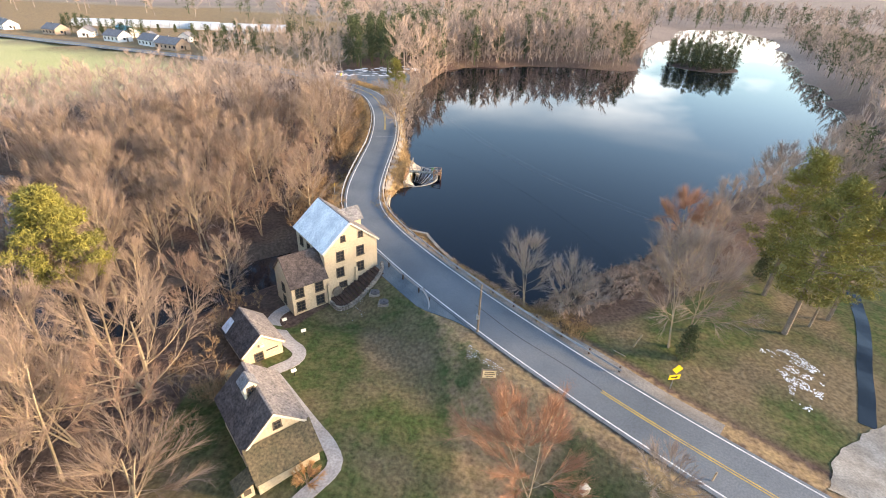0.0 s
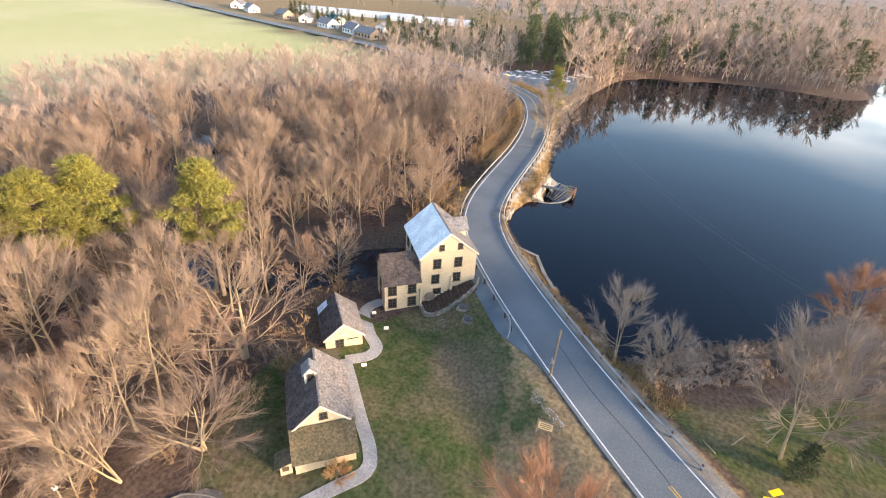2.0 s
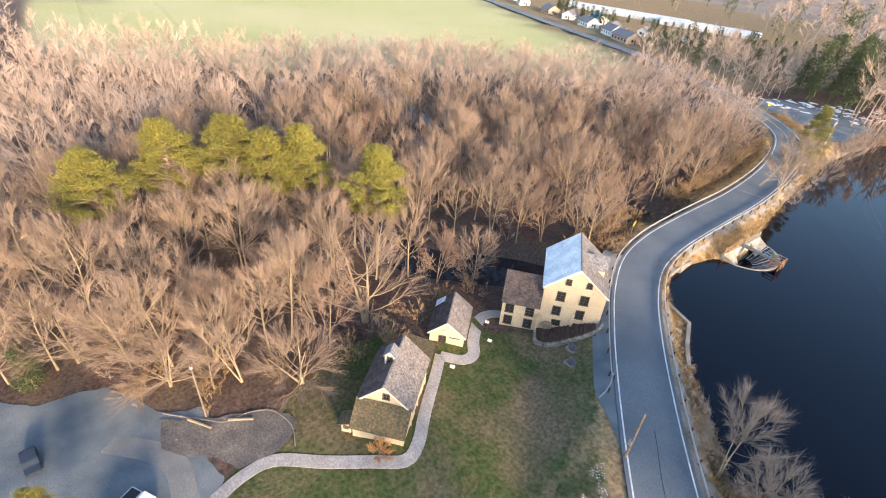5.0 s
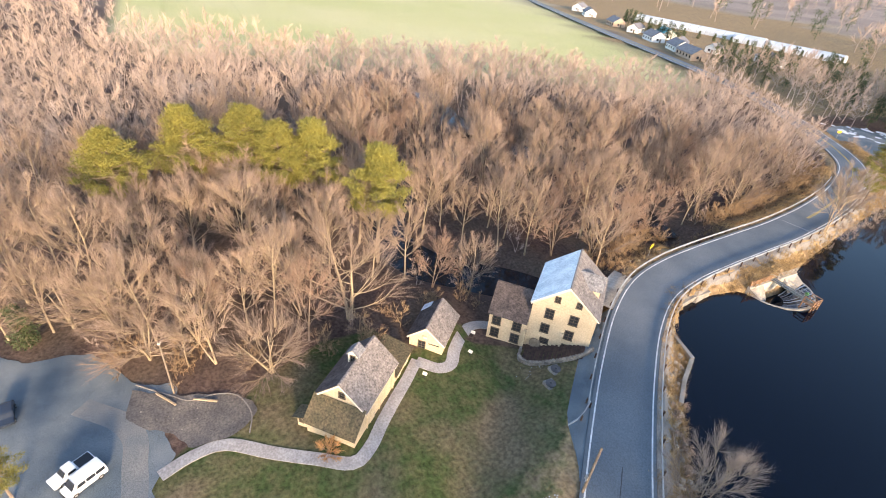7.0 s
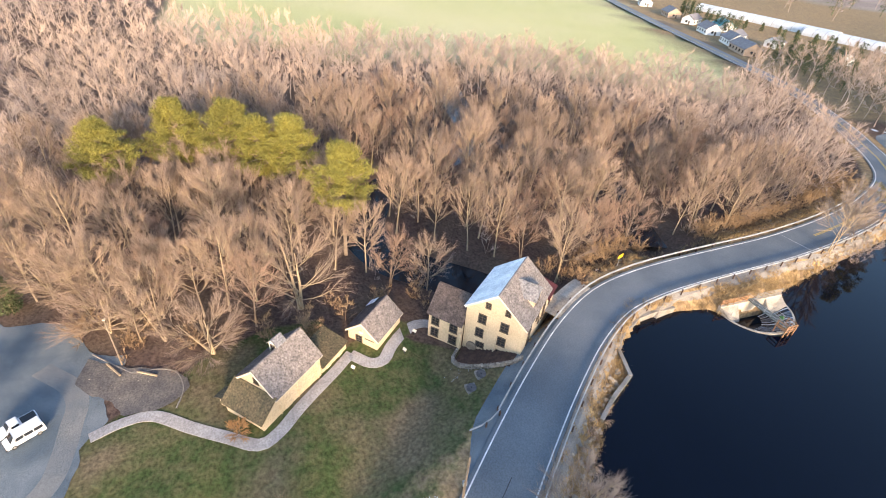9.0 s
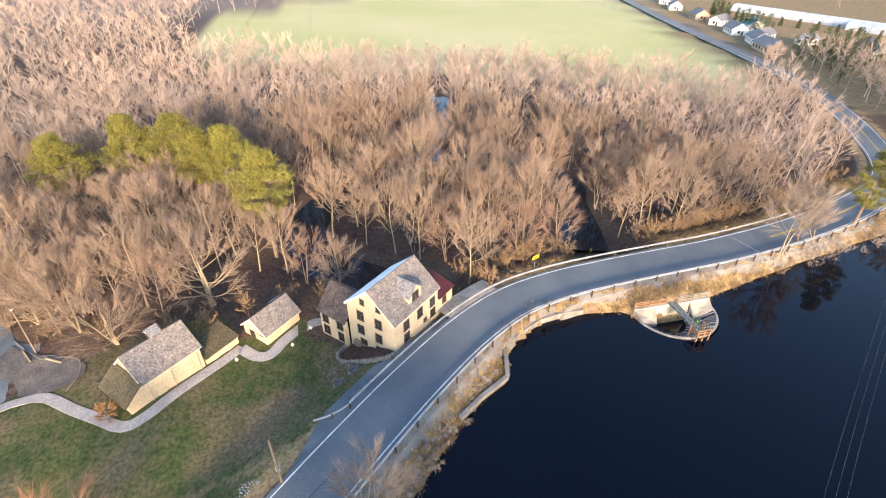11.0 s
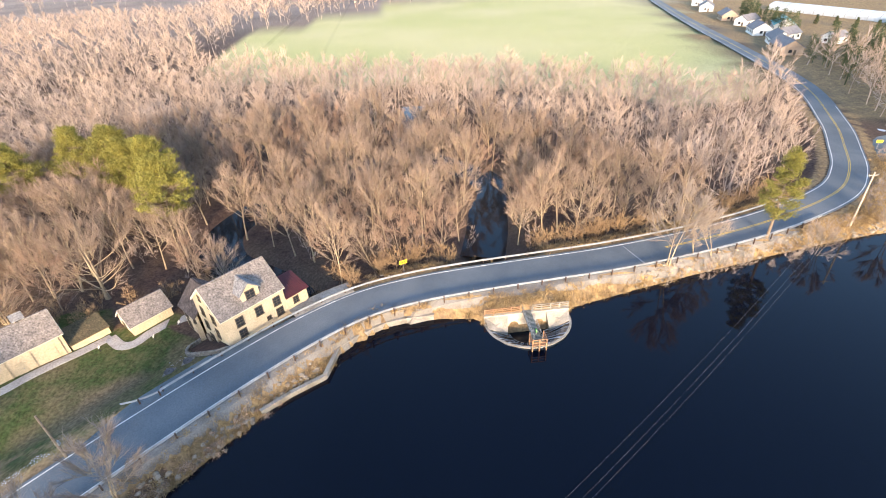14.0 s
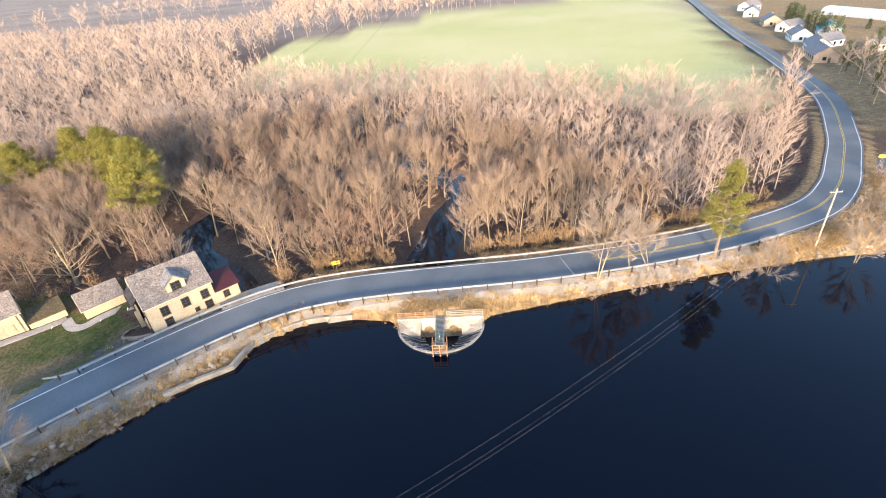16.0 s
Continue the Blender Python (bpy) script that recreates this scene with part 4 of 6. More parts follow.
for k, (x, y, s) in enumerate(((-5.0, 144.3, 1.4), (-6.4, 152.5, 0.85), (-7.2, 149.6, 1.0), (-6.6, 171.3, 0.8), (-8.3, 185.8, 1.0), (-9.5, 196, 0.9), (-8, 208, 1.0))):
    GREY[k % 2].plant("bare_tree", x, y, s, k * 0.9, "small bare tree on the bank between road and pond", "tree", "trees on the bank")
SPREAD.plant("bare_tree", -15.2, 53.0, 1.0, 0.4, "wide pale-limbed bare tree behind the outbuilding", "tree", "")
BUSHY.plant("bare_tree", -8.9, 41.6, 0.9, 0.0, "low bushy bare tree with arching tan twigs", "tree", "")
TALL[0].plant("bare_tree", -17.0, 43.3, 1.0, 0.0, "tall pale-barked bare tree at the wood's edge", "tree", "")

# woods: the nearest as single trees, those behind as one
taken = [(-15.2, 53.0, 6.0), (-8.9, 41.6, 6.0), (-17, 43.3, 3.0), (-12, 60, 5.5), (-8.5, 68, 5), (-14.5, 81, 6.5), (-21, 74, 5), (-30, 119.5, 5.5), (-38, 121.5, 5)]
CLEAR = [(-16, 27), (-11.5, 33), (-10.5, 40), (-11, 48), (-9, 53), (-13, 57), (-12.5, 64), (-13.5, 71), (-10, 78), (-10, 88), (-9, 93), (-13, 97)]
WOOD_EDGE = CLEAR + [(-15.5, 108), (-17, 125), (-18.5, 140), (-21, 156), (-24.5, 172), (-31, 184), (-40, 194), (-52, 203), (-75, 216), (-115, 238), (-100, 228), (-92, 198), (-112, 182), (-136, 147), (-148, 106),
                     (-162, 62), (-187, 8), (-300, 2), (-420, -40), (-420, -320), (-60, -320), (-50, -30), (-42, 2), (-24, 13), (-21, 22)]
rw = np.random.RandomState(3)
cand = np.column_stack([rw.uniform(-420, -5, 60000), rw.uniform(-320, 255, 60000)])
ok = inside(WOOD_EDGE, cand[:, 0], cand[:, 1])
for c in CREEKS:
    dc, _ = line_dist(c, cand[:, 0], cand[:, 1])
    ok &= dc > 4.0
cand = cand[ok]
keep, cell = [], {}
for x, y in cand:
    far_ = math.hypot(x + 5, y - 80)
    gap = 4.5 if far_ < 75 else 5.2 if far_ < 140 else 6.8 if far_ < 240 else 9.0
    k = (int(x // 9), int(y // 9))
    near_ = [p for i in (-1, 0, 1) for j in (-1, 0, 1) for p in cell.get((k[0] + i, k[1] + j), ())]
    if any((x - a) ** 2 + (y - b) ** 2 < gap * gap for a, b in near_) or any((x - a) ** 2 + (y - b) ** 2 < c * c for a, b, c in taken):
        continue
    cell.setdefault(k, []).append((x, y))
    keep.append((far_, x, y))
keep.sort()
NEAR = 200
for far_, x, y in keep[:NEAR]:
    kind_ = rp.choice(BROAD + TALL + TALL + FORKED)
    kind_.plant("bare_tree", x, y, rp.uniform(0.72, 1.05), rp.uniform(0, 6.28), "leafless tan woodland tree with fine twigs", "tree", "trees of the wood")


def forest(name, spots, kinds, material, label, lo=0.75, hi=1.05):
    """Many trees as one mesh."""
    V, F, o = [], [], 0
    xs = np.array(spots)
    zz = ground_z(xs[:, 0], xs[:, 1])
    for (x, y), z in zip(xs, zz):
        v, f = kinds[rw.randint(len(kinds))]
        a, s = rw.uniform(0, 6.28), rw.uniform(lo, hi)
        c, s_ = math.cos(a) * s, math.sin(a) * s
        V.append(np.column_stack([v[:, 0] * c - v[:, 1] * s_ + x, v[:, 0] * s_ + v[:, 1] * c + y, v[:, 2] * s + z]))
        F.append(f + o)
        o += len(v)
    return tagged(raw(name, np.vstack(V), np.vstack(F), material), label, "woods", kind="stuff")


MID = [join(vase(rt, h, sp * 1.08, 0.3, 11, 4, 12, 1.9, 0.022, sides=3)) for h, sp in ((15.5, 5.0), (17, 4.6), (14.5, 5.4), (16, 4.8))]
FARK = [join(vase(rt, h, sp, 0.35, 7, 3, 10, 2.3, 0.042, sides=3)) for h, sp in ((15, 5.2), (16.5, 4.8), (14, 5.6))]
VFAR = [join(vase(rt, h, sp, 0.35, 5, 3, 7, 2.7, 0.075, sides=3)) for h, sp in ((15, 5.2), (16.5, 4.8), (14, 5.6))]
PVFAR = [join(pine(rt, 15, 3.4, 0.2, 14, 9, 2.4)) for _ in range(2)]
PFAR = [join(pine(rt, 15, 3.4, 0.2, 30, 18, 1.5)) for _ in range(3)]
mids = [(x, y) for f, x, y in keep[NEAR:] if f < 150]
fars = [(x, y) for f, x, y in keep[NEAR:] if 150 <= f < 235]
# woods behind the single trees carry the haze in their twig colour
forest("woodland", [(x, y) for f, x, y in keep[NEAR:] if f >= 235], VFAR, TWIG_HAZE, "far leafless winter woods")
forest("woodland", mids, MID, TWIG_HAZE, "dense leafless winter woods with tan and pinkish twigs")
forest("woodland", fars, FARK, TWIG_HAZE, "dense leafless winter woods reaching to the field")


def scatter(poly, gap, r, n=6000):
    p = np.array(poly)
    c = np.column_stack([r.uniform(p[:, 0].min(), p[:, 0].max(), n), r.uniform(p[:, 1].min(), p[:, 1].max(), n)])
    c = c[inside(poly, c[:, 0], c[:, 1])]
    out = []
    for q in c:
        if all((q[0] - a) ** 2 + (q[1] - b) ** 2 > gap * gap for a, b in out):
            out.append(tuple(q))
    return out


# shores and distance
north = [(-12, 214), (1, 268), (29, 286), (60, 293), (86, 290), (96, 310), (114, 380), (130, 420), (60, 430), (0, 380), (-30, 300), (-28, 230)]
shore_e = [(84, 124), (112, 150), (145, 192), (170, 250), (195, 318), (230, 400), (275, 520), (330, 520), (292, 400), (255, 300), (222, 215), (185, 150), (130, 98), (100, 112)]
sn = scatter(north, 5.4, rw, 9000)
forest("woodland", [p for i, p in enumerate(sn) if i % 6], VFAR, TWIG_HAZE, "bare woods along the pond's far shore", 1.05, 1.4)
forest("woodland", [p for i, p in enumerate(sn) if i % 6 == 0] + scatter([(-40, 232), (-5, 290), (40, 330), (0, 380), (-60, 300)], 8, rw), PFAR, NEEDLE_D, "dark conifers behind the far shore", 1.0, 1.35)
shore_n = [(-12, 212), (-8, 228), (0, 266), (29, 285), (60, 291.5), (87, 288.5), (98, 310), (108, 345), (104, 346), (93, 312), (84, 294), (58, 297), (26, 292), (-6, 272), (-14, 230), (-17, 212)]
forest("woodland", scatter(shore_n, 2.4, rw, 6000), VFAR, TWIG_HAZE, "low bare brush along the far shore", 0.3, 0.55)
se = scatter(shore_e, 5.6, rw, 9000)
forest("woodland", [p for i, p in enumerate(se) if i % 3], VFAR, TWIG_HAZE, "bare woods along the eastern shore", 0.75, 1.05)
forest("woodland", [p for i, p in enumerate(se) if i % 3 == 0], PVFAR, NEEDLE_D, "conifers along the eastern shore", 0.7, 1.0)
# out-of-view trees added to hold the low sun off the ground
shade_belt = [(92, -80), (92, 60), (104, 88), (140, 80), (150, -80)]
forest("woodland", scatter(shade_belt, 5.0, rw, 5000), VFAR, TWIG_HAZE, "low unseen woods to the south-east, added to block low sun", 0.5, 0.65)
isl = [(118, 318), (128, 302), (142, 300), (154, 316), (152, 336), (136, 342), (122, 336)]
bm = bmesh.new()
bmesh.ops.create_icosphere(bm, subdivisions=3, radius=1)
bmesh.ops.scale(bm, vec=(19, 22, 1.2), verts=bm.verts)
o_ = part("island", bm, MULCH)
o_.location = (136, 320, -0.3)
tagged(o_, "small wooded island in the pond", "island", kind="structure")
forest("woodland", scatter(isl, 4.2, rw), PFAR, NEEDLE_D, "dark conifers crowding the island", 0.75, 1.0)
by_road = [(-48, 222), (-70, 236), (-118, 256), (-112, 282), (-60, 290), (-34, 250)]
sr_ = scatter(by_road, 6, rw)
forest("woodland", [p for i, p in enumerate(sr_) if i % 3], FARK, TWIG_HAZE, "bare trees beyond the road's bend", 0.7, 1.0)
forest("woodland", [p for i, p in enumerate(sr_) if i % 3 == 0], PFAR, NEEDLE_D, "dark conifers beyond the road's bend", 0.6, 0.95)
back = [(-420, 385), (-240, 420), (-60, 460), (150, 640), (320, 660), (700, 500), (900, 900), (0, 1300), (-900, 1000), (-900, 420)]
sb = scatter(back, 29, rw, 9000) + scatter([(-60, 300), (0, 385), (60, 435), (140, 440), (175, 560), (320, 640), (520, 620), (480, 800), (100, 780), (-120, 600), (-150, 420)], 14.5, rw, 9000)
forest("woodland", [p for i, p in enumerate(sb) if i % 3], VFAR, TWIG_HAZE, "distant bare woods", 1.1, 1.6)
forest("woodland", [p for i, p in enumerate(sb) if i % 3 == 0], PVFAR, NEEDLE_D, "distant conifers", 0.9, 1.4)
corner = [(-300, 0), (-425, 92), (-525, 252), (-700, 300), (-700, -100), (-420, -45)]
forest("woodland", scatter(corner, 11.5, rw, 5000), VFAR, TWIG_HAZE, "bare woods at the field's corner", 0.9, 1.2)
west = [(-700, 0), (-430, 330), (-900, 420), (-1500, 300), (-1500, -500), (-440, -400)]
forest("woodland", scatter(west, 34, rw, 6000), VFAR, TWIG_HAZE, "distant bare woods beyond the field", 1.1, 1.6)

# ---- paths, banks and roadside ----
def patch(name, poly, material, lift=0.05, step=0.35):
    """A flat cover lying on the ground within an outline."""
    p = np.array(poly)
    xs, ys = np.arange(p[:, 0].min() - step, p[:, 0].max() + step, step), np.arange(p[:, 1].min() - step, p[:, 1].max() + step, step)
    gx_, gy_ = np.meshgrid(xs, ys)
    i = np.arange(gx_.size).reshape(gx_.shape)
    q = np.stack([i[:-1, :-1], i[:-1, 1:], i[1:, 1:], i[1:, :-1]], -1).reshape(-1, 4)
    xx, yy = gx_.ravel().copy(), gy_.ravel().copy()
    ring = smooth_line(list(poly) + [poly[0]], 0.5)
    ring = ring + np.stack([hum(ring[:, 0], ring[:, 1], 1.1), hum(ring[:, 1], ring[:, 0], 1.3)], 1) * 0.16
    inn = inside(ring, xx, yy)
    q = q[inn[q].any(1)]
    used, inv = np.unique(q, return_inverse=True)
    for j in used[~inn[used]]:
        near_ = ring[np.argmin((ring[:, 0] - xx[j]) ** 2 + (ring[:, 1] - yy[j]) ** 2)]
        xx[j], yy[j] = near_
    v = np.column_stack([xx, yy, ground_z(xx, yy) + lift])[used]
    return raw(name, v, inv.reshape(q.shape), material, smooth=True)


tagged(patch("car_park", LOT, GRAVEL, 0.05), "blue-grey gravel car park", "car park", kind="structure")
PATHWAY = smooth_line([(0.2, 30.0), (-0.9, 32.8), (-0.9, 35.9), (1.8, 39.9), (4.2, 43.4), (6.2, 46.8), (5.2, 49.0), (2.8, 51.2), (0.2, 53.7), (-2.0, 55.9), (-4.6, 58.3)], 0.7)
tagged(ribbon("footpath", PATHWAY, -0.68, 0.68, None, PATHSTONE, 0.06, across=2), "pale concrete footpath curving past the houses", "path", kind="structure")
tagged(ribbon("footpath", smooth_line([(-4.4, 58.2), (-2.6, 60.4), (-2.7, 62.2), (-4.6, 63.6), (-6.6, 65.6), (-8.2, 67.6), (-8.2, 69.6), (-7.2, 71)], 0.6), -0.8, 0.8, None, PATHSTONE, 0.06, across=2), "pale concrete path to the mill's annex", "path", kind="structure")
tagged(patch("gravel_pile_bed", [(-12, 27.2), (-8.8, 32.6), (-7, 37.6), (-4.5, 39.2), (-2.2, 38.0), (-1.8, 33), (-4, 31.4), (-7.5, 27.2)], mat("bare_earth", (0.17, 0.145, 0.125), 1.0, (0.10, 0.09, 0.085), 0.5, 0.5, 0.6), 0.12), "bare earth and gravel patch beside the car park", "earth", kind="structure")
KERB = smooth_line([(-1.2, 38.2), (-3.8, 38.7), (-6.8, 37.6), (-7.9, 35.4), (-7.9, 33.0), (-9.4, 31.0), (-12.6, 27.6)], 0.5)
tagged(ribbon("kerb", KERB, -0.06, 0.06, None, STONE, 0.16), "pale curved kerb round the bare earth bed", "kerb", kind="structure")
tagged(ribbon("wheel_track", smooth_line([(-11.5, 22.5), (-8.0, 26.2), (-5.0, 27.8), (-2.0, 27.9), (1.5, 28.0), (5.0, 27.6), (9.0, 25.0)], 0.6), -1.1, 1.1, None, mat("worn_gravel", (0.215, 0.21, 0.195), 1.0, (0.155, 0.165, 0.17), 0.35, 0.45, 0.4, fine=9), 0.055, across=4), "paler worn wheel track across the gravel", "track", kind="structure")
strip = cut_line(ROAD, 68, 90)
tagged(ribbon("gravel_strip", strip, -3.6 - 2.2 * sstep(strip[:, 1], 68, 74), np.full(len(strip), -3.52), None, GRAVEL, 0.07, across=4), "blue-grey gravel strip along the road", "gravel", kind="structure")
tagged(ribbon("pavement", cut_line(ROAD, 88, 97), -6.4, -3.55, ROAD_Z + 0.03, CONCRETE, 0.06), "pale concrete apron before the mill", "pavement", kind="structure")
tagged(ribbon("verge", cut_line(ROAD, 50, 170), 3.5, 5.3, None, mat("verge_grit", (0.25, 0.228, 0.205), 1.0, (0.175, 0.155, 0.135), 0.4, 0.5, 0.5, fine=8), 0.05, across=2), "grey grit verge beside the road", "verge", kind="structure")
tagged(patch("drive", [(49, 48.5), (51.5, 52.3), (54, 54), (60, 57), (70, 55), (66, 51), (58, 51.5), (54, 46.5)], CONCRETE, 0.06), "gravel drive opening off the road", "drive", kind="structure")
tagged(patch("gravel_lot", [(-24, 203), (-33, 207), (-47, 218.5), (-45, 232), (-20, 236), (-14, 215), (-15, 200)], GRAVEL, 0.06, 1.0), "gravel lot outside the road's bend", "car park", kind="structure")
tagged(ribbon("water", smooth_line([(57, 56.5), (59.5, 60.5), (63, 66.5), (67.5, 74), (72, 84)]), -0.75, 0.75, None, CREEK, 0.04), "narrow still ditch in the grass", "ditch", kind="structure")
ribbon("stop_line", np.array([(-8.35, 140.1), (-8.37, 140.2), (-8.4, 140.32)]), -2.9, 2.9, ROAD_Z + 0.014, mat("worn_paint", (0.34, 0.35, 0.36), 0.8, (0.2, 0.21, 0.23), 2.0, 0.3), 0.004, road)


def guard_rail(line, off, label, rail_m, post_m, gap=3.8, height=0.72):
    """A road barrier: dark posts and a folded steel beam."""
    p = offset_line(line, off)
    rail = thing("guard_rail", pose(0, 0, 0), label, "guard rail")
    s = np.concatenate([[0], np.cumsum(np.linalg.norm(np.diff(p, axis=0), axis=1))])
    z0 = ROAD_Z - 0.06
    prof = [(-0.03, height - 0.32), (0.05, height - 0.24), (-0.03, height - 0.16), (0.05, height - 0.08), (-0.03, height), (-0.10, height)]
    d = np.gradient(p, axis=0)
    d /= np.linalg.norm(d, axis=1)[:, None]
    nrm = np.stack([d[:, 1], -d[:, 0]], 1)
    n, k = len(p), len(prof)
    V = np.concatenate([np.column_stack([p + nrm * a, np.full(n, z0 + b)]) for a, b in prof])
    i = np.arange(n - 1)
    F = np.vstack([np.column_stack([j * n + i, j * n + i + 1, (j + 1) * n + i + 1, (j + 1) * n + i]) for j in range(k - 1)])
    raw("beam", V, F, rail_m, rail)
    me = None
    for q in np.arange(0.3, s[-1], gap):
        x, y = np.interp(q, s, p[:, 0]), np.interp(q, s, p[:, 1])
        a = math.atan2(np.interp(q, s, d[:, 1]), np.interp(q, s, d[:, 0]))
        if me is None:
            o = part("post", boxed(-0.08, -0.09, -0.6, 0.08, 0.09, height + 0.06, bevel=0.015), post_m, rail)
            me = o.data
        else:
            o = new("post", me)
            o.parent = rail
        o.matrix_basis = pose(x, y, z0, 0, 0, math.degrees(a)) @ pose(0, -0.2 if off > 0 else 0.2, 0)
    return rail


guard_rail(cut_line(ROAD, 57, 176), 3.85, "steel guard rail on dark posts along the pond", GALV, RUST)
guard_rail(cut_line(ROAD, 74, 176), -3.85, "pale steel guard rail on the landward roadside", GALV, RUST)
gr_tail = guard_rail(np.array([(10.6, 72.4), (11.4, 71.0), (11.9, 69.6), (12.1, 68.2)]), 0.0, "short flared end of the guard rail", GALV, RUST, 2.2)

# retaining wall along the pond
wall_pts = [(13.6, 84.4), (11.4, 87.4), (9.0, 91.6), (4.3, 92.9), (2.2, 95.6), (0.2, 99.4), (-0.3, 102.5), (-0.4, 106.4)]
ret = thing("retaining_wall", pose(0, 0, 0), "pale concrete retaining wall along the pond", "wall", kind="structure")
for k, (a, b) in enumerate(zip(wall_pts, wall_pts[1:])):
    d = Vector((b[0] - a[0], b[1] - a[1], 0))
    top = 0.75 if k < 2 else 0.95
    o = part("wall_section", boxed(-0.05, -0.22, -1.5, d.length + 0.05, 0.22, top - 0.14, bevel=0.03), CONCRETE, ret)
    o.matrix_basis = pose(a[0], a[1], 0, 0, 0, math.degrees(math.atan2(d.y, d.x)))
    cp = part("coping", boxed(-0.12, -0.27, top - 0.14, d.length + 0.12, 0.27, top, bevel=0.03), CONCRETE, ret)
    cp.matrix_basis = o.matrix_basis

# ---- spillway ----
weir = thing("spillway", pose(2.0, 119.9, 0) @ Matrix.Diagonal((0.9, 0.95, 1, 1)), "half-round concrete spillway with white falling water and footbridge", "spillway")
segs = 28
arc = [(-math.pi / 2 + math.pi * i / segs) for i in range(segs + 1)]
rows_ = ((6.55, -0.6), (6.55, 0.05), (6.2, 0.07), (5.6, -0.25), (4.6, -1.1), (3.4, -2.0), (2.2, -2.5))
V = [(math.cos(a) * r_ * 0.98, math.sin(a) * r_ * 1.02, z_) for r_, z_ in rows_ for a in arc]
n_ = segs + 1
F = [(j * n_ + i, j * n_ + i + 1, (j + 1) * n_ + i + 1, (j + 1) * n_ + i) for j in range(2) for i in range(segs)]
raw("rim", V, F, CONCRETE, weir)
F = [(j * n_ + i, j * n_ + i + 1, (j + 1) * n_ + i + 1, (j + 1) * n_ + i) for j in range(2, len(rows_) - 1) for i in range(segs)]


def fall_mat():
    """Water sliding down in white streaks over dark stone."""
    m = mat("falling_water", (0.75, 0.78, 0.82), 0.25, amount=0.2)
    nt = m.node_tree
    b = nt.nodes["Principled BSDF"]
    tc = nt.nodes.new("ShaderNodeTexCoord")
    g = nt.nodes.new("ShaderNodeTexGradient")
    g.gradient_type = "RADIAL"
    sc = nt.nodes.new("ShaderNodeMath")
    sc.operation = "MULTIPLY"
    sc.inputs[1].default_value = 70
    nz = nt.nodes.new("ShaderNodeTexNoise")
    nz.noise_dimensions = "1D"
    nz.inputs["Scale"].default_value = 1.0
    nz.inputs["Detail"].default_value = 4
    rp_ = nt.nodes.new("ShaderNodeMapRange")
    rp_.inputs[1].default_value, rp_.inputs[2].default_value = 0.50, 0.68
    mx = nt.nodes.new("ShaderNodeMix")
    mx.data_type = "RGBA"
    mx.inputs[6].default_value, mx.inputs[7].default_value = (0.012, 0.016, 0.022, 1), (0.72, 0.76, 0.82, 1)
    for a, c in ((tc.outputs["Object"], g.inputs[0]), (g.outputs["Fac"], sc.inputs[0]), (sc.outputs[0], nz.inputs["W"]), (nz.outputs["Fac"], rp_.inputs[0]), (rp_.outputs[0], mx.inputs[0]), (mx.outputs[2], b.inputs["Base Color"])):
        nt.links.new(a, c)
    return m


raw("falling_water", V, F, fall_mat(), weir, True)
bm = bmesh.new()
bmesh.ops.create_circle(bm, cap_ends=True, segments=24, radius=3.2)
o = part("pool", bm, CREEK, weir)
o.location = (0.6, 0, -2.35)
# pale head wall with two arches
bm = bmesh.new()
arch = [(-1.95 + 0.75 * math.cos(math.pi - t_ * math.pi / 8), -1.15 + 0.75 * math.sin(math.pi - t_ * math.pi / 8)) for t_ in range(9)]
left = [(-6.6, 1.05), (-6.6, -0.6)] + [(-2.7, -2.4)] + arch + [(-1.2, -2.4), (0, -2.4), (0, 1.05)]
for sgn in (1, -1):
    prism([(-1.0, y_ * sgn, z_) for y_, z_ in left], (0.55, 0, 0), bm)
part("head_wall", bm, mat("pale_concrete", (0.50, 0.45, 0.37), 0.85, (0.36, 0.31, 0.25), 0.7, 0.3, 0.15), weir)
# black block behind the arches paints the darkness inside them
part("culvert_shade", boxed(-1.6, -2.9, -2.6, -1.02, 2.9, -0.2), BLACK, weir, "black block for the unlit depth of the two culverts")
for sgn in (1, -1):
    part("wing", prism([(-0.45, sgn * 6.55, 0.85), (-0.45, sgn * 3.0, 0.85), (1.2, sgn * 3.2, -1.0), (1.4, sgn * 6.2, 0.12)], (0, 0, -0.5)), CONCRETE, weir, "pale sloping concrete wing")
for sgn in (1, -1):
    y0, y1 = (1.0, 6.5) if sgn > 0 else (-6.5, -1.0)
    for y_ in np.linspace(y0, y1, 5):
        part("fence_post", boxed(-0.82, y_ - 0.06, 1.0, -0.7, y_ + 0.06, 2.15), WOOD_RED if sgn < 0 else CONCRETE, weir)
    for z_ in (1.35, 1.7, 2.02):
        part("fence_rail", boxed(-0.80, y0, z_ - 0.06, -0.73, y1, z_ + 0.06), WOOD_RED if sgn < 0 else CONCRETE, weir)
part("bridge_deck", boxed(-1.6, -0.65, 1.05, 6.4, 0.65, 1.17, bevel=0.02), mat("grating", (0.14, 0.16, 0.13), 0.8, (0.09, 0.10, 0.09), 3, 0.4), weir, "dark green-grey grating walkway")
for k in range(26):
    part("grate_bar", boxed(-1.4 + k * 0.3, -0.62, 1.171, -1.34 + k * 0.3, 0.62, 1.2), GALV, weir)
for y_ in (-0.62, 0.62):
    for x_ in np.linspace(-1.2, 6.2, 7):
        part("rail_post", tube([(x_, y_, 1.1), (x_, y_, 2.15)], 0.035, 6), GALV, weir)
    for z_ in (1.6, 2.12):
        part("rail_bar", tube([(-1.2, y_, z_), (6.2, y_, z_)], 0.03, 6), GALV, weir)
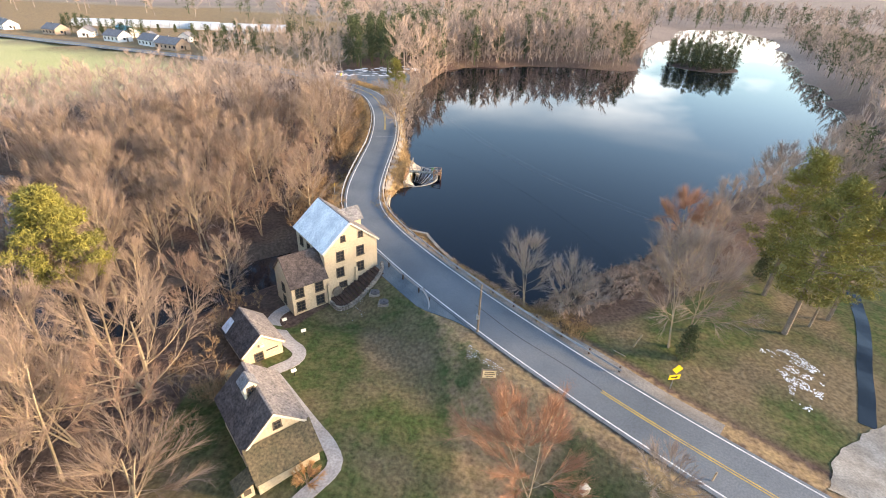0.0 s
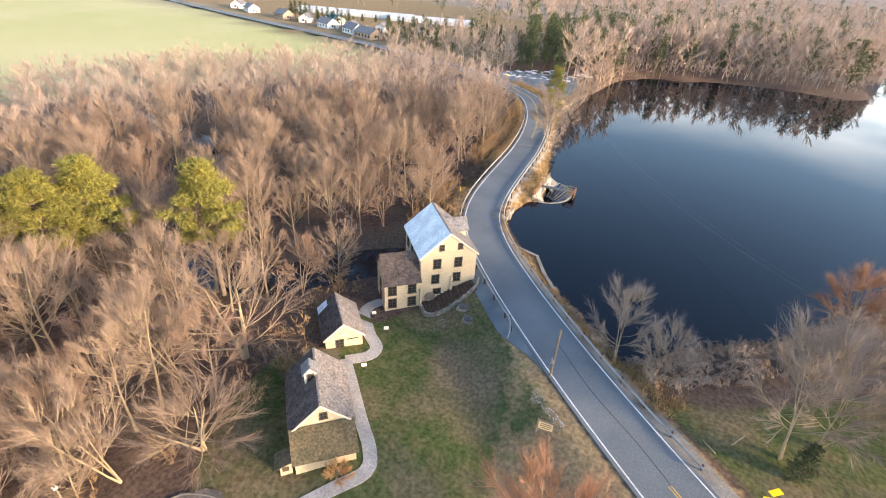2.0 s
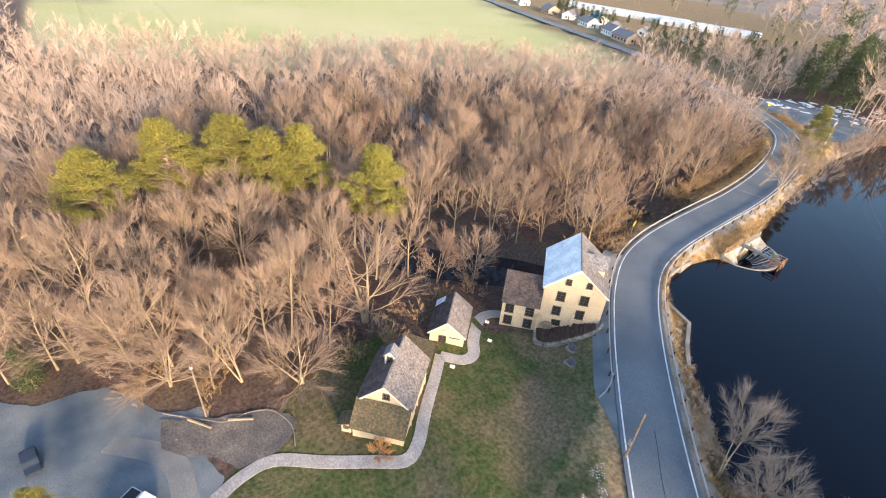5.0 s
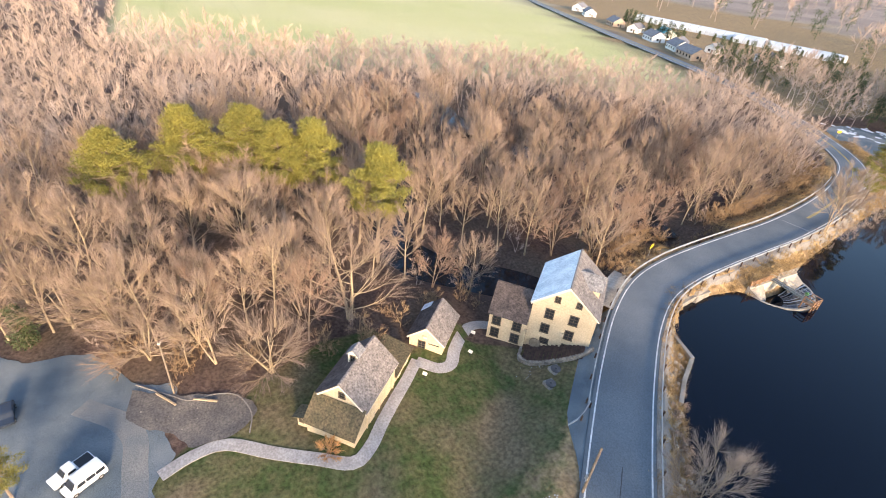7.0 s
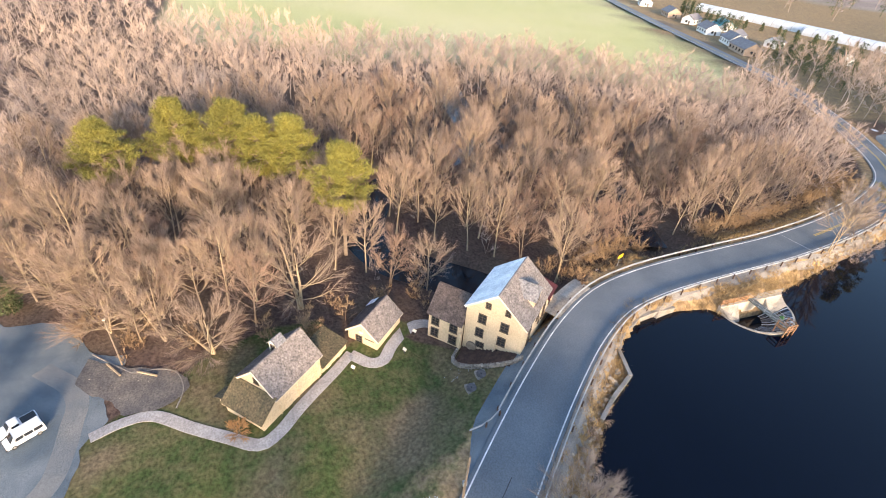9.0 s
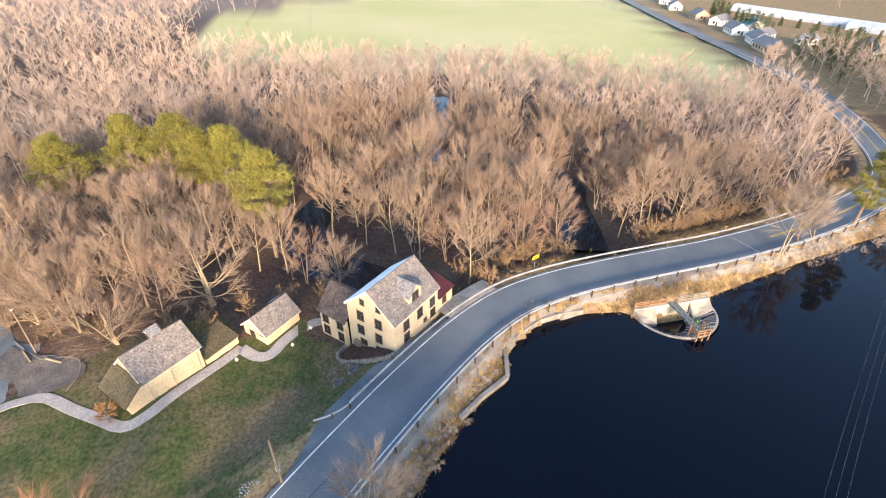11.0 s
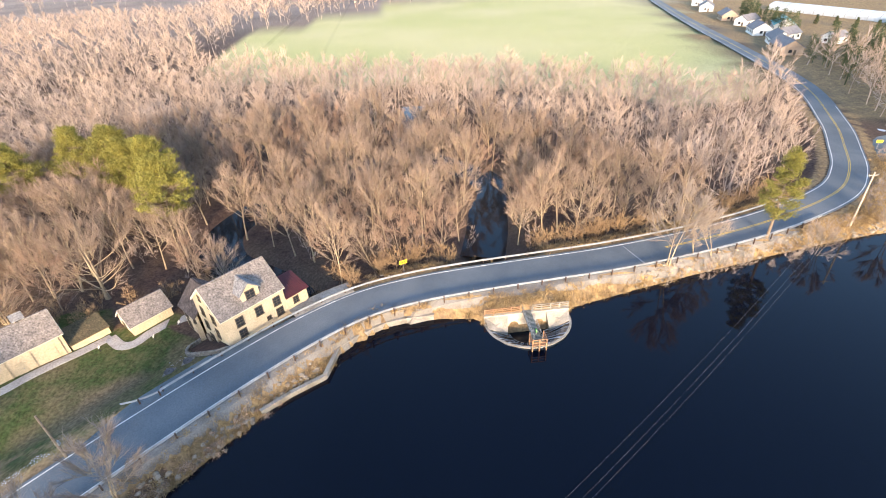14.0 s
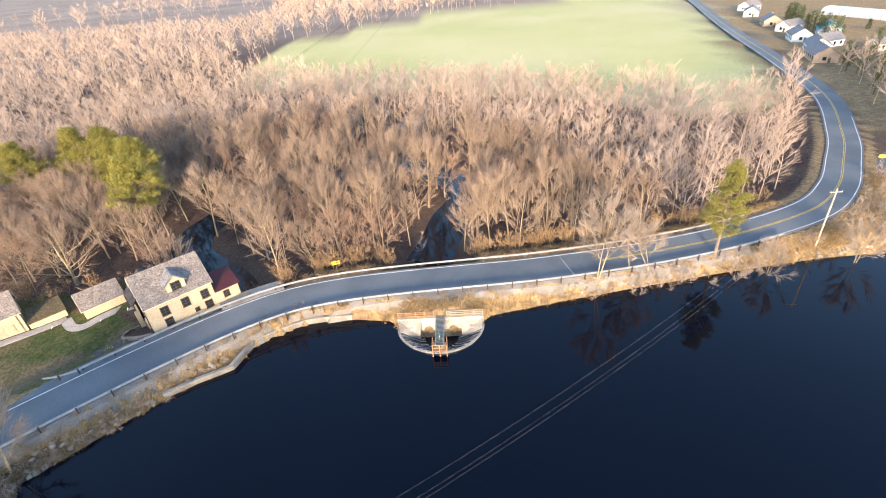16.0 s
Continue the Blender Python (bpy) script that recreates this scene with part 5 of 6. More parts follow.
part("platform", boxed(5.3, -1.05, 0.95, 7.2, 1.05, 1.06, bevel=0.02), WOOD_RED, weir, "reddish timber end platform")
for x_, y_ in ((5.4, -1), (5.4, 1), (7.1, -1), (7.1, 1), (7.1, 0)):
    part("platform_post", boxed(x_ - 0.08, y_ - 0.08, -2.4, x_ + 0.08, y_ + 0.08, 2.05), WOOD_RED, weir)
for z_ in (1.5, 2.0):
    part("platform_rail", boxed(7.06, -1.05, z_ - 0.06, 7.14, 1.05, z_ + 0.06), WOOD_RED, weir)
    for y_ in (-1.04, 1.04):
        part("platform_rail", boxed(5.4, y_ - 0.04, z_ - 0.06, 7.1, y_ + 0.04, z_ + 0.06), WOOD_RED, weir)
part("wheel", tube([(5.0, -0.1, 1.95), (5.0, 0.1, 1.95)], 0.32, 12), mat("green_paint", (0.10, 0.26, 0.08), 0.5), weir, "green sluice hand wheel")
part("wheel_stand", tube([(5.0, 0, 1.1), (5.0, 0, 1.95)], 0.07, 8), GALV, weir)


# ---- poles, wires, signs ----
def pole(name, x, y, top, r, m, label, lean=0.0, arm=True):
    ob = thing(name, pose(x, y, zg(x, y) - 0.4), label, "utility pole")
    h = top - zg(x, y) + 0.4
    part("shaft", tube([(0, 0, 0), (lean * 0.5, 0, h / 2), (lean, 0, h)], [r, r * 0.85, r * 0.68], 8), m, ob)
    if arm:
        part("crossarm", boxed(lean - 0.06, -0.95, h - 0.65, lean + 0.06, 0.95, h - 0.52, bevel=0.01), m, ob)
        for y_ in (-0.85, 0, 0.85):
            part("insulator", tube([(lean, y_, h - 0.52), (lean, y_, h - 0.32)], 0.05, 6), GALV, ob)
    return ob


pole("utility_pole", 18.3, 65.2, 9.0, 0.15, WOOD, "brown wooden utility pole beside the road", arm=False)
part("meter_box", boxed(-0.28, -0.2, 2.4, 0.05, 0.2, 3.0, bevel=0.02), GALV, bpy.data.objects["utility_pole"])
pole("utility_pole", -11.9, 181.5, 11.5, 0.16, mat("bleached_pole", (0.52, 0.44, 0.34), 0.9, amount=0.3), "sun-bleached utility pole on the pond bank")
lampp = pole("lamp_pole", -9.6, 31.4, 6.9, 0.11, WOOD, "leaning wooden pole with a white lamp by the car park", lean=-0.5, arm=False)
part("lamp_head", boxed(-0.75, -0.14, 7.45, -0.35, 0.14, 7.62, bevel=0.04), TRIM_W, lampp)
pole("utility_pole", 60.1, 72.5, 10.5, 0.16, WOOD, "wooden utility pole beyond the pond's corner")
for k, off_ in enumerate((-0.85, 0.1, 0.85)):
    pts = []
    for i in range(29):
        s = i / 28
        pts.append((-11.9 + 72.0 * s + off_ * 0.75, 181.5 - 109.0 * s + off_ * 0.55, 11.2 + (10.2 - 11.2) * s - 4 * (7.4 + 0.4 * (k == 1)) * s * (1 - s)))
    tagged(part("power_line", tube(pts, 0.007, 4), WIRE), "thin grey power line over the pond", "cable", "power lines")


def arrow_sign(x, y, face, label, h=2.2, kind_="arrow", z=None):
    """A yellow road sign with a black arrow, on a steel post. face: where it looks, in degrees from +x."""
    z = zg(x, y) if z is None else z
    ob = thing("road_sign", pose(x, y, z, 0, 0, face), label, "road sign")
    part("post", boxed(-0.04, -0.03, -0.4, 0.04, 0.03, h, bevel=0.008), GALV, ob)
    pl = part("panel", boxed(0.05, -0.65, h - 0.62, 0.08, 0.65, h + 0.02, bevel=0.01), YELLOW, ob)
    zc = h - 0.3
    part("arrow", prism([(0.081, -0.4, zc - 0.07), (0.081, 0.1, zc - 0.07), (0.081, 0.1, zc - 0.2), (0.081, 0.45, zc), (0.081, 0.1, zc + 0.2), (0.081, 0.1, zc + 0.07), (0.081, -0.4, zc + 0.07)], (0.006, 0, 0)), BLACK, pl)
    return ob


arrow_sign(-10.2, 102.6, 20, "yellow arrow sign with black arrow in roadside brush", 2.4)
arrow_sign(-6.7, 88.4, -30, "yellow arrow sign behind the mill's addition", 2.6)
arrow_sign(-40.5, 212.4, -20, "yellow arrow sign outside the road's bend", 2.2)
warn = arrow_sign(38.9, 59.2, -75, "yellow warning signs on a post by the roadside", 2.0)
part("plate", prism([(0.09, 0, 2.9), (0.09, 0.62, 2.28 + 0.0), (0.09, 0, 1.66), (0.09, -0.62, 2.28)], (0.025, 0, 0)), YELLOW, warn, "yellow diamond plate").location = (0, 0, 0.55)

board = thing("sign_board", pose(19.8, 58.0, zg(19.8, 58.0), 0, 0, 6) @ Matrix.Scale(1.05, 4), "pale wooden sign board with unreadable lettering on lawn", "sign")
for x_ in (-0.75, 0.75):
    part("post", boxed(x_ - 0.07, -0.07, -0.4, x_ + 0.07, 0.07, 1.75, bevel=0.01), WOOD, board)
part("panel", boxed(-0.68, -0.05, 0.6, 0.68, 0.05, 1.55, bevel=0.015), mat("pale_sign", (0.66, 0.55, 0.36), 0.7, (0.55, 0.45, 0.28), 2, 0.2), board)
for k, w_ in enumerate((0.9, 1.05, 0.7)):
    part("lettering", boxed(-w_ / 2, -0.062, 1.3 - k * 0.26, w_ / 2, -0.05, 1.4 - k * 0.26), TRIM, board)
part("cap", boxed(-0.8, -0.09, 1.58, 0.8, 0.09, 1.66, bevel=0.02), WOOD, board)
for x, y, a in ((-7.4, 67.2, 40), (-4.0, 64.9, 30), (-2.6, 57.9, 40)):
    pq = thing("info_panel", pose(x + 0.9, y + 0.2, zg(x + 0.9, y + 0.2), 0, 0, a), "small white information panel beside the path", "sign", "information panels")
    part("post", boxed(-0.04, -0.04, -0.2, 0.04, 0.04, 0.7), BLACK, pq)
    part("panel", prism([(-0.3, -0.13, 0.62), (0.3, -0.13, 0.62), (0.3, 0.13, 0.85), (-0.3, 0.13, 0.85)], (0, 0.02, 0.04)), TRIM_W, pq)
bx = thing("utility_box", pose(28.3, 47.0, zg(28.3, 47.0), 0, 0, 30), "small white utility box in rough grass", "box")
part("body", boxed(-0.35, -0.3, -0.1, 0.35, 0.3, 0.6, bevel=0.03), TRIM_W, bx)
part("lid", boxed(-0.38, -0.33, 0.6, 0.38, 0.33, 0.67, bevel=0.02), TRIM_W, bx)
for x, y, h, rx, ry in ((36.6, 65.4, 2.0, 8, 14), (34.2, 64.4, 1.7, 70, 30), (39.0, 48.2, 1.2, 0, 4)):
    tagged(part("marker_post", boxed(-0.06, -0.06, -0.3, 0.06, 0.06, h, bevel=0.01), BARK_PALE), "pale leaning wooden post in rough grass", "post", "posts").matrix_basis = pose(x, y, zg(x, y), rx, ry, 20)

# ---- mill yard ----
yard = thing("sunken_yard", MILL, "sunken timber-floored yard behind a low stone wall", "yard")
for k in range(14):
    x = -3.6 + k * 0.52
    wp = MILL @ Vector((x + 0.25, -1.7, 0))
    z_ = zg(wp.x, wp.y) + 0.05
    part("plank", boxed(x, -3.4 + 0.10 * abs(k - 4), z_ - 0.3, x + 0.49, -0.02, z_ + 0.06, bevel=0.01), MULCH, yard)
stone_me = None
rs = random.Random(8)
edge = smooth_line([(-4.1, -1.3), (-3.9, -2.9), (-2.6, -3.7), (-0.4, -3.6), (1.8, -3.0), (3.6, -1.9), (4.4, -0.6)], 0.34)
for lay in range(3):
    for i, (x, y) in enumerate(edge):
        if stone_me is None:
            bm = bmesh.new()
            bmesh.ops.create_cube(bm, size=1)
            bmesh.ops.bevel(bm, geom=list(bm.edges), offset=0.12, segments=1, affect="EDGES")
            o = part("stone", bm, STONE, yard)
            stone_me = o.data
        else:
            o = new("stone", stone_me)
            o.parent = yard
        wp = MILL @ Vector((x, y, 0))
        base = zg(wp.x, wp.y) + 0.02 + 0.24 * lay
        o.matrix_basis = Matrix.LocRotScale((x, y, base), Euler((rs.uniform(-0.1, 0.1), rs.uniform(-0.1, 0.1), rs.uniform(-0.4, 0.4) + i * 0.17)), Vector((0.38 * rs.uniform(0.8, 1.2), 0.36, 0.26)))
wheelw = part("mill_wheel", tube([(-2.6, -0.35, 0.15), (-2.6, -0.15, 0.15)], 0.75, 16), WOOD, yard, "dark old wheel leaning on the wall")
for x, y in ((4.2, 72.9), (5.8, 71.0)):
    ms = thing("millstone", pose(x, y, zg(x, y) + 0.12, 0, 0, 0), "old round millstone laid flat in the lawn", "millstone", "millstones")
    part("slab", boxed(-0.72, -0.66, -0.4, 0.72, 0.66, 0.03, bevel=0.03), STONE, ms)
    part("disc", tube([(0, 0, 0.0), (0, 0, 0.16)], 0.62, 20), mat("dark_stone", (0.12, 0.11, 0.11), 0.9, amount=0.4), ms)
    part("eye", tube([(0, 0, 0.14), (0, 0, 0.17)], 0.12, 10), BLACK, ms)


# ---- vehicles ----
def wheels(parent, xs, w, r):
    for x in xs:
        for y in (-w, w):
            ty = part("wheel", tube([(x, y - 0.11, r), (x, y + 0.11, r)], r, 14), RUBBER, parent)
            part("rim", tube([(x, y - 0.118, r), (x, y + 0.118, r)], r * 0.55, 10), GALV, ty)


def side_shape(bm, outline, w, inset=0.0):
    prism([(x, -w, z) for x, z in outline], (0, 2 * w, 0), bm)
    es = [e for e in bm.edges]
    bmesh.ops.bevel(bm, geom=es, offset=0.07, segments=2, affect="EDGES")
    return bm


def van(m, label):
    v = thing("van", m, label, "van")
    part("body", side_shape(bmesh.new(), [(-2.45, 0.35), (2.45, 0.35), (2.5, 0.95), (1.75, 1.15), (1.05, 2.05), (-2.4, 2.1), (-2.5, 1.1)], 0.95), CAR_WHITE, v)
    part("windscreen", prism([(1.72, -0.8, 1.24), (1.72, 0.8, 1.24), (1.17, 0.72, 1.98), (1.17, -0.72, 1.98)], (0.06, 0, 0.05)), GLASS, v)
    for y in (-0.965, 0.935):
        for x0, x1 in ((-2.25, -1.15), (-1.05, 0.05), (0.15, 1.0)):
            part("side_window", prism([(x0, y, 1.25), (x1 + (0.25 if x1 > 0.5 else 0), y, 1.25), (x1, y, 1.85), (x0, y, 1.85)], (0, 0.03, 0)), GLASS, v)
    part("rear_window", boxed(-2.52, -0.7, 1.25, -2.42, 0.7, 1.85), GLASS, v)
    part("bumper", boxed(2.4, -0.92, 0.35, 2.6, 0.92, 0.6, bevel=0.05), BLACK, v)
    for y in (-0.7, 0.7):
        part("headlight", boxed(2.42, y - 0.17, 0.72, 2.53, y + 0.17, 0.9, bevel=0.03), GALV, v)
    wheels(v, (-1.5, 1.6), 0.86, 0.34)
    return v


def pickup(m, label):
    v = thing("pickup_truck", m, label, "pickup")
    part("body", side_shape(bmesh.new(), [(-2.6, 0.45), (2.6, 0.45), (2.6, 1.0), (1.3, 1.12), (-2.6, 1.05)], 0.95), CAR_WHITE, v)
    part("cab", side_shape(bmesh.new(), [(-0.5, 1.0), (1.35, 1.0), (0.75, 1.75), (-0.4, 1.78)], 0.82), CAR_WHITE, v)
    part("windscreen", prism([(1.27, -0.7, 1.16), (1.27, 0.7, 1.16), (0.85, 0.62, 1.68), (0.85, -0.62, 1.68)], (0.05, 0, 0.04)), GLASS, v)
    part("bed", boxed(-2.45, -0.78, 1.04, -0.6, 0.78, 1.09), BLACK, v, "dark open load bed")
    for y in (-0.83, 0.80):
        part("side_window", boxed(-0.25, y, 1.2, 0.7, y + 0.03, 1.62), GLASS, v)
    wheels(v, (-1.6, 1.6), 0.86, 0.36)
    return v


van(pose(-1.4, 24.1, zg(-1.4, 24.1) + 0.05, 0, 0, -56) @ Matrix.Scale(0.70, 4), "white passenger van parked on the gravel")
pickup(pose(-2.9, 23.0, zg(-2.9, 23.0) + 0.05, 0, 0, -56) @ Matrix.Scale(0.70, 4), "white pickup truck with dark bed parked on gravel")
carv = thing("car", pose(-12.3, 16.4, zg(-12.3, 16.4) + 0.05, 0, 0, 10) @ Matrix.Scale(0.74, 4), "dark blue car parked at the gravel's edge", "car")
part("body", side_shape(bmesh.new(), [(-2.1, 0.35), (2.1, 0.35), (2.15, 0.75), (1.1, 0.9), (0.5, 1.4), (-1.3, 1.42), (-2.1, 0.95)], 0.85), CAR_DARK, carv)
part("windscreen", prism([(1.05, -0.7, 0.95), (1.05, 0.7, 0.95), (0.6, 0.62, 1.36), (0.6, -0.62, 1.36)], (0.05, 0, 0.04)), GLASS, carv)
wheels(carv, (-1.3, 1.35), 0.78, 0.32)


# ---- undergrowth, reeds, stones, snow ----
def tufts(name, spots, n, h, w, spread, material, label, lean=0.35, category="grass"):
    """Clumps of dry blades as one mesh."""
    xs = np.array(spots)
    z = ground_z(xs[:, 0], xs[:, 1])
    k = np.repeat(np.arange(len(xs)), n)
    p0 = np.column_stack([xs[k] + rw.normal(0, spread, (len(k), 2)), z[k] - 0.05])
    d = np.column_stack([rw.normal(0, lean, (len(k), 2)), np.ones(len(k))])
    p1 = p0 + unit(d) * (h * rw.uniform(0.5, 1.15, len(k)))[:, None]
    V, F = blades(p0, p1, w, rw)
    return tagged(raw(name, V, F, material), label, category, kind="stuff")


def along(line, lo, hi, n):
    """n spots beside a line, between two offsets."""
    p = np.asarray(line)
    i = rw.randint(0, len(p), n)
    d = np.gradient(p, axis=0)
    d /= np.linalg.norm(d, axis=1)[:, None]
    o = rw.uniform(lo, hi, n)
    return p[i] + np.stack([d[i, 1], -d[i, 0]], 1) * o[:, None] + rw.normal(0, 0.6, (n, 2))


REEDBED = [(25.5, 73.2), (31, 78.5), (36.5, 83.5), (43, 88), (48, 94), (50, 90), (46, 82), (39, 76), (33, 71.5), (29, 69.5)]
def arching(name, spots, n, h, w, material, label):
    """Clumps of long blades that rise, bend over and droop, each in two pieces."""
    xs = np.array(spots)
    z = ground_z(xs[:, 0], xs[:, 1])
    k = np.repeat(np.arange(len(xs)), n)
    way = rw.uniform(0, 6.28, len(xs))[k] + rw.normal(0, 0.7, len(k))
    out = np.column_stack([np.cos(way), np.sin(way), np.zeros(len(k))])
    L = (h * rw.uniform(0.6, 1.2, len(xs))[k] * rw.uniform(0.7, 1.15, len(k)))[:, None]
    p0 = np.column_stack([xs[k] + rw.normal(0, 0.16, (len(k), 2)), z[k] - 0.05])
    p1 = p0 + (out * 0.42 + np.array([0, 0, 0.8])) * L * 0.62
    p2 = p1 + (out * rw.uniform(0.7, 1.1, (len(k), 1)) + np.array([0, 0, -0.28])) * L * 0.55
    a, b = bars(p0, p1, np.full(len(k), w), np.full(len(k), w * 0.9), 3), bars(p1, p2, np.full(len(k), w * 0.9), np.zeros(len(k)), 3)
    V, F = join([a, b])
    return tagged(raw(name, V, F, material), label, "reeds", kind="stuff")


REED_V = island_vary(REED, 0.45, 1.35)
arching("reeds", scatter(REEDBED, 0.8, rw, 5000), 16, 1.9, 0.035, REED_V, "matted pinkish-brown dry reeds at the pond's edge")
arching("reeds", along(smooth_line(LAKE[:4], 0.5), -0.9, 0.5, 60), 14, 1.2, 0.03, REED_V, "brown sedge hanging over the pond's edge")
bank = along(cut_line(ROAD, 62, 205), 4.9, 8.8, 2600)
bank = bank[~inside(LAKE, bank[:, 0], bank[:, 1])]
tufts("bank_grass", bank, 24, 0.8, 0.026, 0.3, island_vary(STRAW, 0.6, 1.3), "tufts of straw-coloured grass on the pond bank", 0.5)
lake_edge = smooth_line([p for p in LAKE[:9]], 0.5)
tufts("shore_reeds", along(lake_edge, -0.6, 0.6, 260), 40, 0.65, 0.022, 0.28, STRAW, "brown sedge along the water's edge", 0.5)
verge_w = along(cut_line(ROAD, 99, 185), -8.2, -4.9, 1100)
tufts("roadside_grass", verge_w, 22, 0.7, 0.022, 0.3, STRAW, "dry grass and weeds on the landward roadside", 0.5)


def shrub_lot(name, spots, material, label, h=3.0, lo=0.5, hi=1.1):
    ks = [join(grow(rt, h, 7, h * 0.55, 0.08, 1, 10, 0.9, 0.018, rise=0.35, forks=2, trunk_r=0.04)) for _ in range(3)]
    o = forest(name, spots, ks, material, label, lo, hi)
    return tagged(o, label, "shrubs", kind="stuff")


edge_w = np.vstack([along(cut_line(ROAD, 95, 190), -12.5, -7.8, 170), along(np.array(CLEAR, float), -1.0, 3.5, 60) - np.array([1.5, 0])])
edge_w = edge_w[[not (math.hypot(x + 22, y - 118) < 8.5 or math.hypot(x + 13, y - 80) < 6) for x, y in edge_w]]
shrub_lot("undergrowth", edge_w, island_vary(mat("rusty_twigs", (0.34, 0.225, 0.125), 0.95, (0.25, 0.16, 0.09), 0.2, 0.3), 0.8, 1.2), "rust-coloured bare brush at the wood's edge")
inner = [(x, y) for f, x, y in keep if f < 110]
shrub_lot("undergrowth", [(x + rw.uniform(-2.4, 2.4), y + rw.uniform(-2.4, 2.4)) for x, y in inner[::2]], TWIG_HAZE, "thin bare saplings under the woodland trees", 4.5, 0.6, 1.2)
pond_sh = scatter([(44, 80), (52, 96), (62, 108), (82, 126), (106, 150), (114, 146), (90, 118), (70, 100), (58, 88), (50, 78)], 2.9, rw, 900) + [tuple(p) for p in along(cut_line(ROAD, 142, 205), 6.0, 8.5, 34)]
shrub_lot("undergrowth", pond_sh, TWIG_GREY, "grey-pink bare shrubs along the pond's edge", 3.2)
ORNAMENT.plant("ornamental_bush", 4.5, 44.9, 1.0, 0.3, "round orange-brown bush beside the path", "bush", "")
SHRUB[1].plant("ornamental_bush", 22.0, 51.0, 0.5, 0.9, "small reddish bush in rough grass", "bush", "")


def stones(name, spots, lo, hi, material, label, flat=0.6, z=None):
    """Loose uneven stones, each of its own shape, as one mesh."""
    bm = bmesh.new()
    bmesh.ops.create_icosphere(bm, subdivisions=1, radius=1)
    base = np.array([v.co[:] for v in bm.verts])
    f0 = np.array([[v.index for v in f.verts] for f in bm.faces])
    bm.free()
    V, F = [], []
    for i, (x, y) in enumerate(spots):
        s = rw.uniform(lo, hi)
        v = base * rw.uniform(0.7, 1.2, base.shape) * np.array([s, s * rw.uniform(0.6, 1), s * flat])
        a = rw.uniform(0, 6.28)
        g = float(ground_z(np.array([x]), np.array([y]))[0])
        V.append(np.column_stack([v[:, 0] * math.cos(a) - v[:, 1] * math.sin(a) + x, v[:, 0] * math.sin(a) + v[:, 1] * math.cos(a) + y, v[:, 2] + g + s * flat * 0.2]))
        F.append(f0 + i * len(base))
    return tagged(raw(name, np.vstack(V), np.vstack(F), material), label, "stones", kind="stuff")


rock = island_vary(mat("shore_rock", (0.36, 0.31, 0.25), 0.9, (0.24, 0.20, 0.16), 1.0, 0.4, 0.3), 0.6, 1.2)
stones("shore_rocks", np.vstack([along(smooth_line(LAKE[:5], 0.5), -1.4, 0.6, 230), along(smooth_line(LAKE[20:26], 0.5), -1.1, 0.5, 420)]), 0.12, 0.5, rock, "loose rocks along the pond's edge")
stones("roadside_rocks", along(cut_line(ROAD, 90, 160), -7.6, -5.6, 120), 0.1, 0.3, rock, "pale stones along the landward roadside")


def snow(name, poly, gap, lo, hi, label):
    sp = [(x, y) for x, y in scatter(poly, gap, rw, 2500) if hum(x, y, 0.9) + 0.6 * hum(x, y, 2.3) > -0.1]
    return stones(name, sp, lo, hi, SNOW, label, 0.06)


tagged(snow("snow_patches", [(51.5, 67.5), (55.5, 67.5), (57, 63.5), (54.8, 60), (52, 57.5), (51, 58.5), (52, 62)], 0.14, 0.05, 0.16, "melting snow patches in the grass"), category="snow")
tagged(snow("snow_patches", [(0.4, 73), (2.6, 72.6), (3.6, 70.6), (2.6, 68.2), (1.2, 69.4)], 0.22, 0.03, 0.10, "melting flecks of snow on the mill lawn"), category="snow")
tagged(snow("snow_patches", [(17.5, 63.0), (19.0, 61.5), (21.5, 59.5), (20.8, 58.7), (17.0, 61.5)], 0.22, 0.03, 0.10, "melting flecks of snow beside the road"), category="snow")
tagged(snow("snow_patches", [(-20, 228), (-14, 246), (-24, 252), (-46, 235), (-52, 222), (-36, 222)], 1.6, 0.5, 2.2, "patches of snow by the gravel lot"), category="snow")


tagged(snow("snow_patches", [(-15.8, 16.2), (-16.6, 15.6), (-20.4, 20.0), (-19.6, 20.9)], 0.16, 0.10, 0.3, "strip of old snow along the car park's edge"), category="snow")
stones("rubble", scatter([(-11.5, 28.2), (-8.8, 32), (-7.2, 36.8), (-4.5, 38.2), (-2.6, 37.2), (-2.6, 33.6), (-5, 31.5), (-7.5, 28.2)], 0.55, rw, 900), 0.06, 0.22, rock, "broken stone and rubble on the bare earth bed")
for x, y, a_, l_ in ((-7.4, 34.4, 62, 2.6), (-9.0, 30.6, 38, 3.0)):
    tagged(part("timber_beam", boxed(-l_ / 2, -0.1, -0.05, l_ / 2, 0.1, 0.2, bevel=0.02), BARK_PALE), "weathered pale timber lying on bare earth", "timber", "loose timbers").matrix_basis = pose(x, y, zg(x, y) + 0.1, 0, 0, a_)
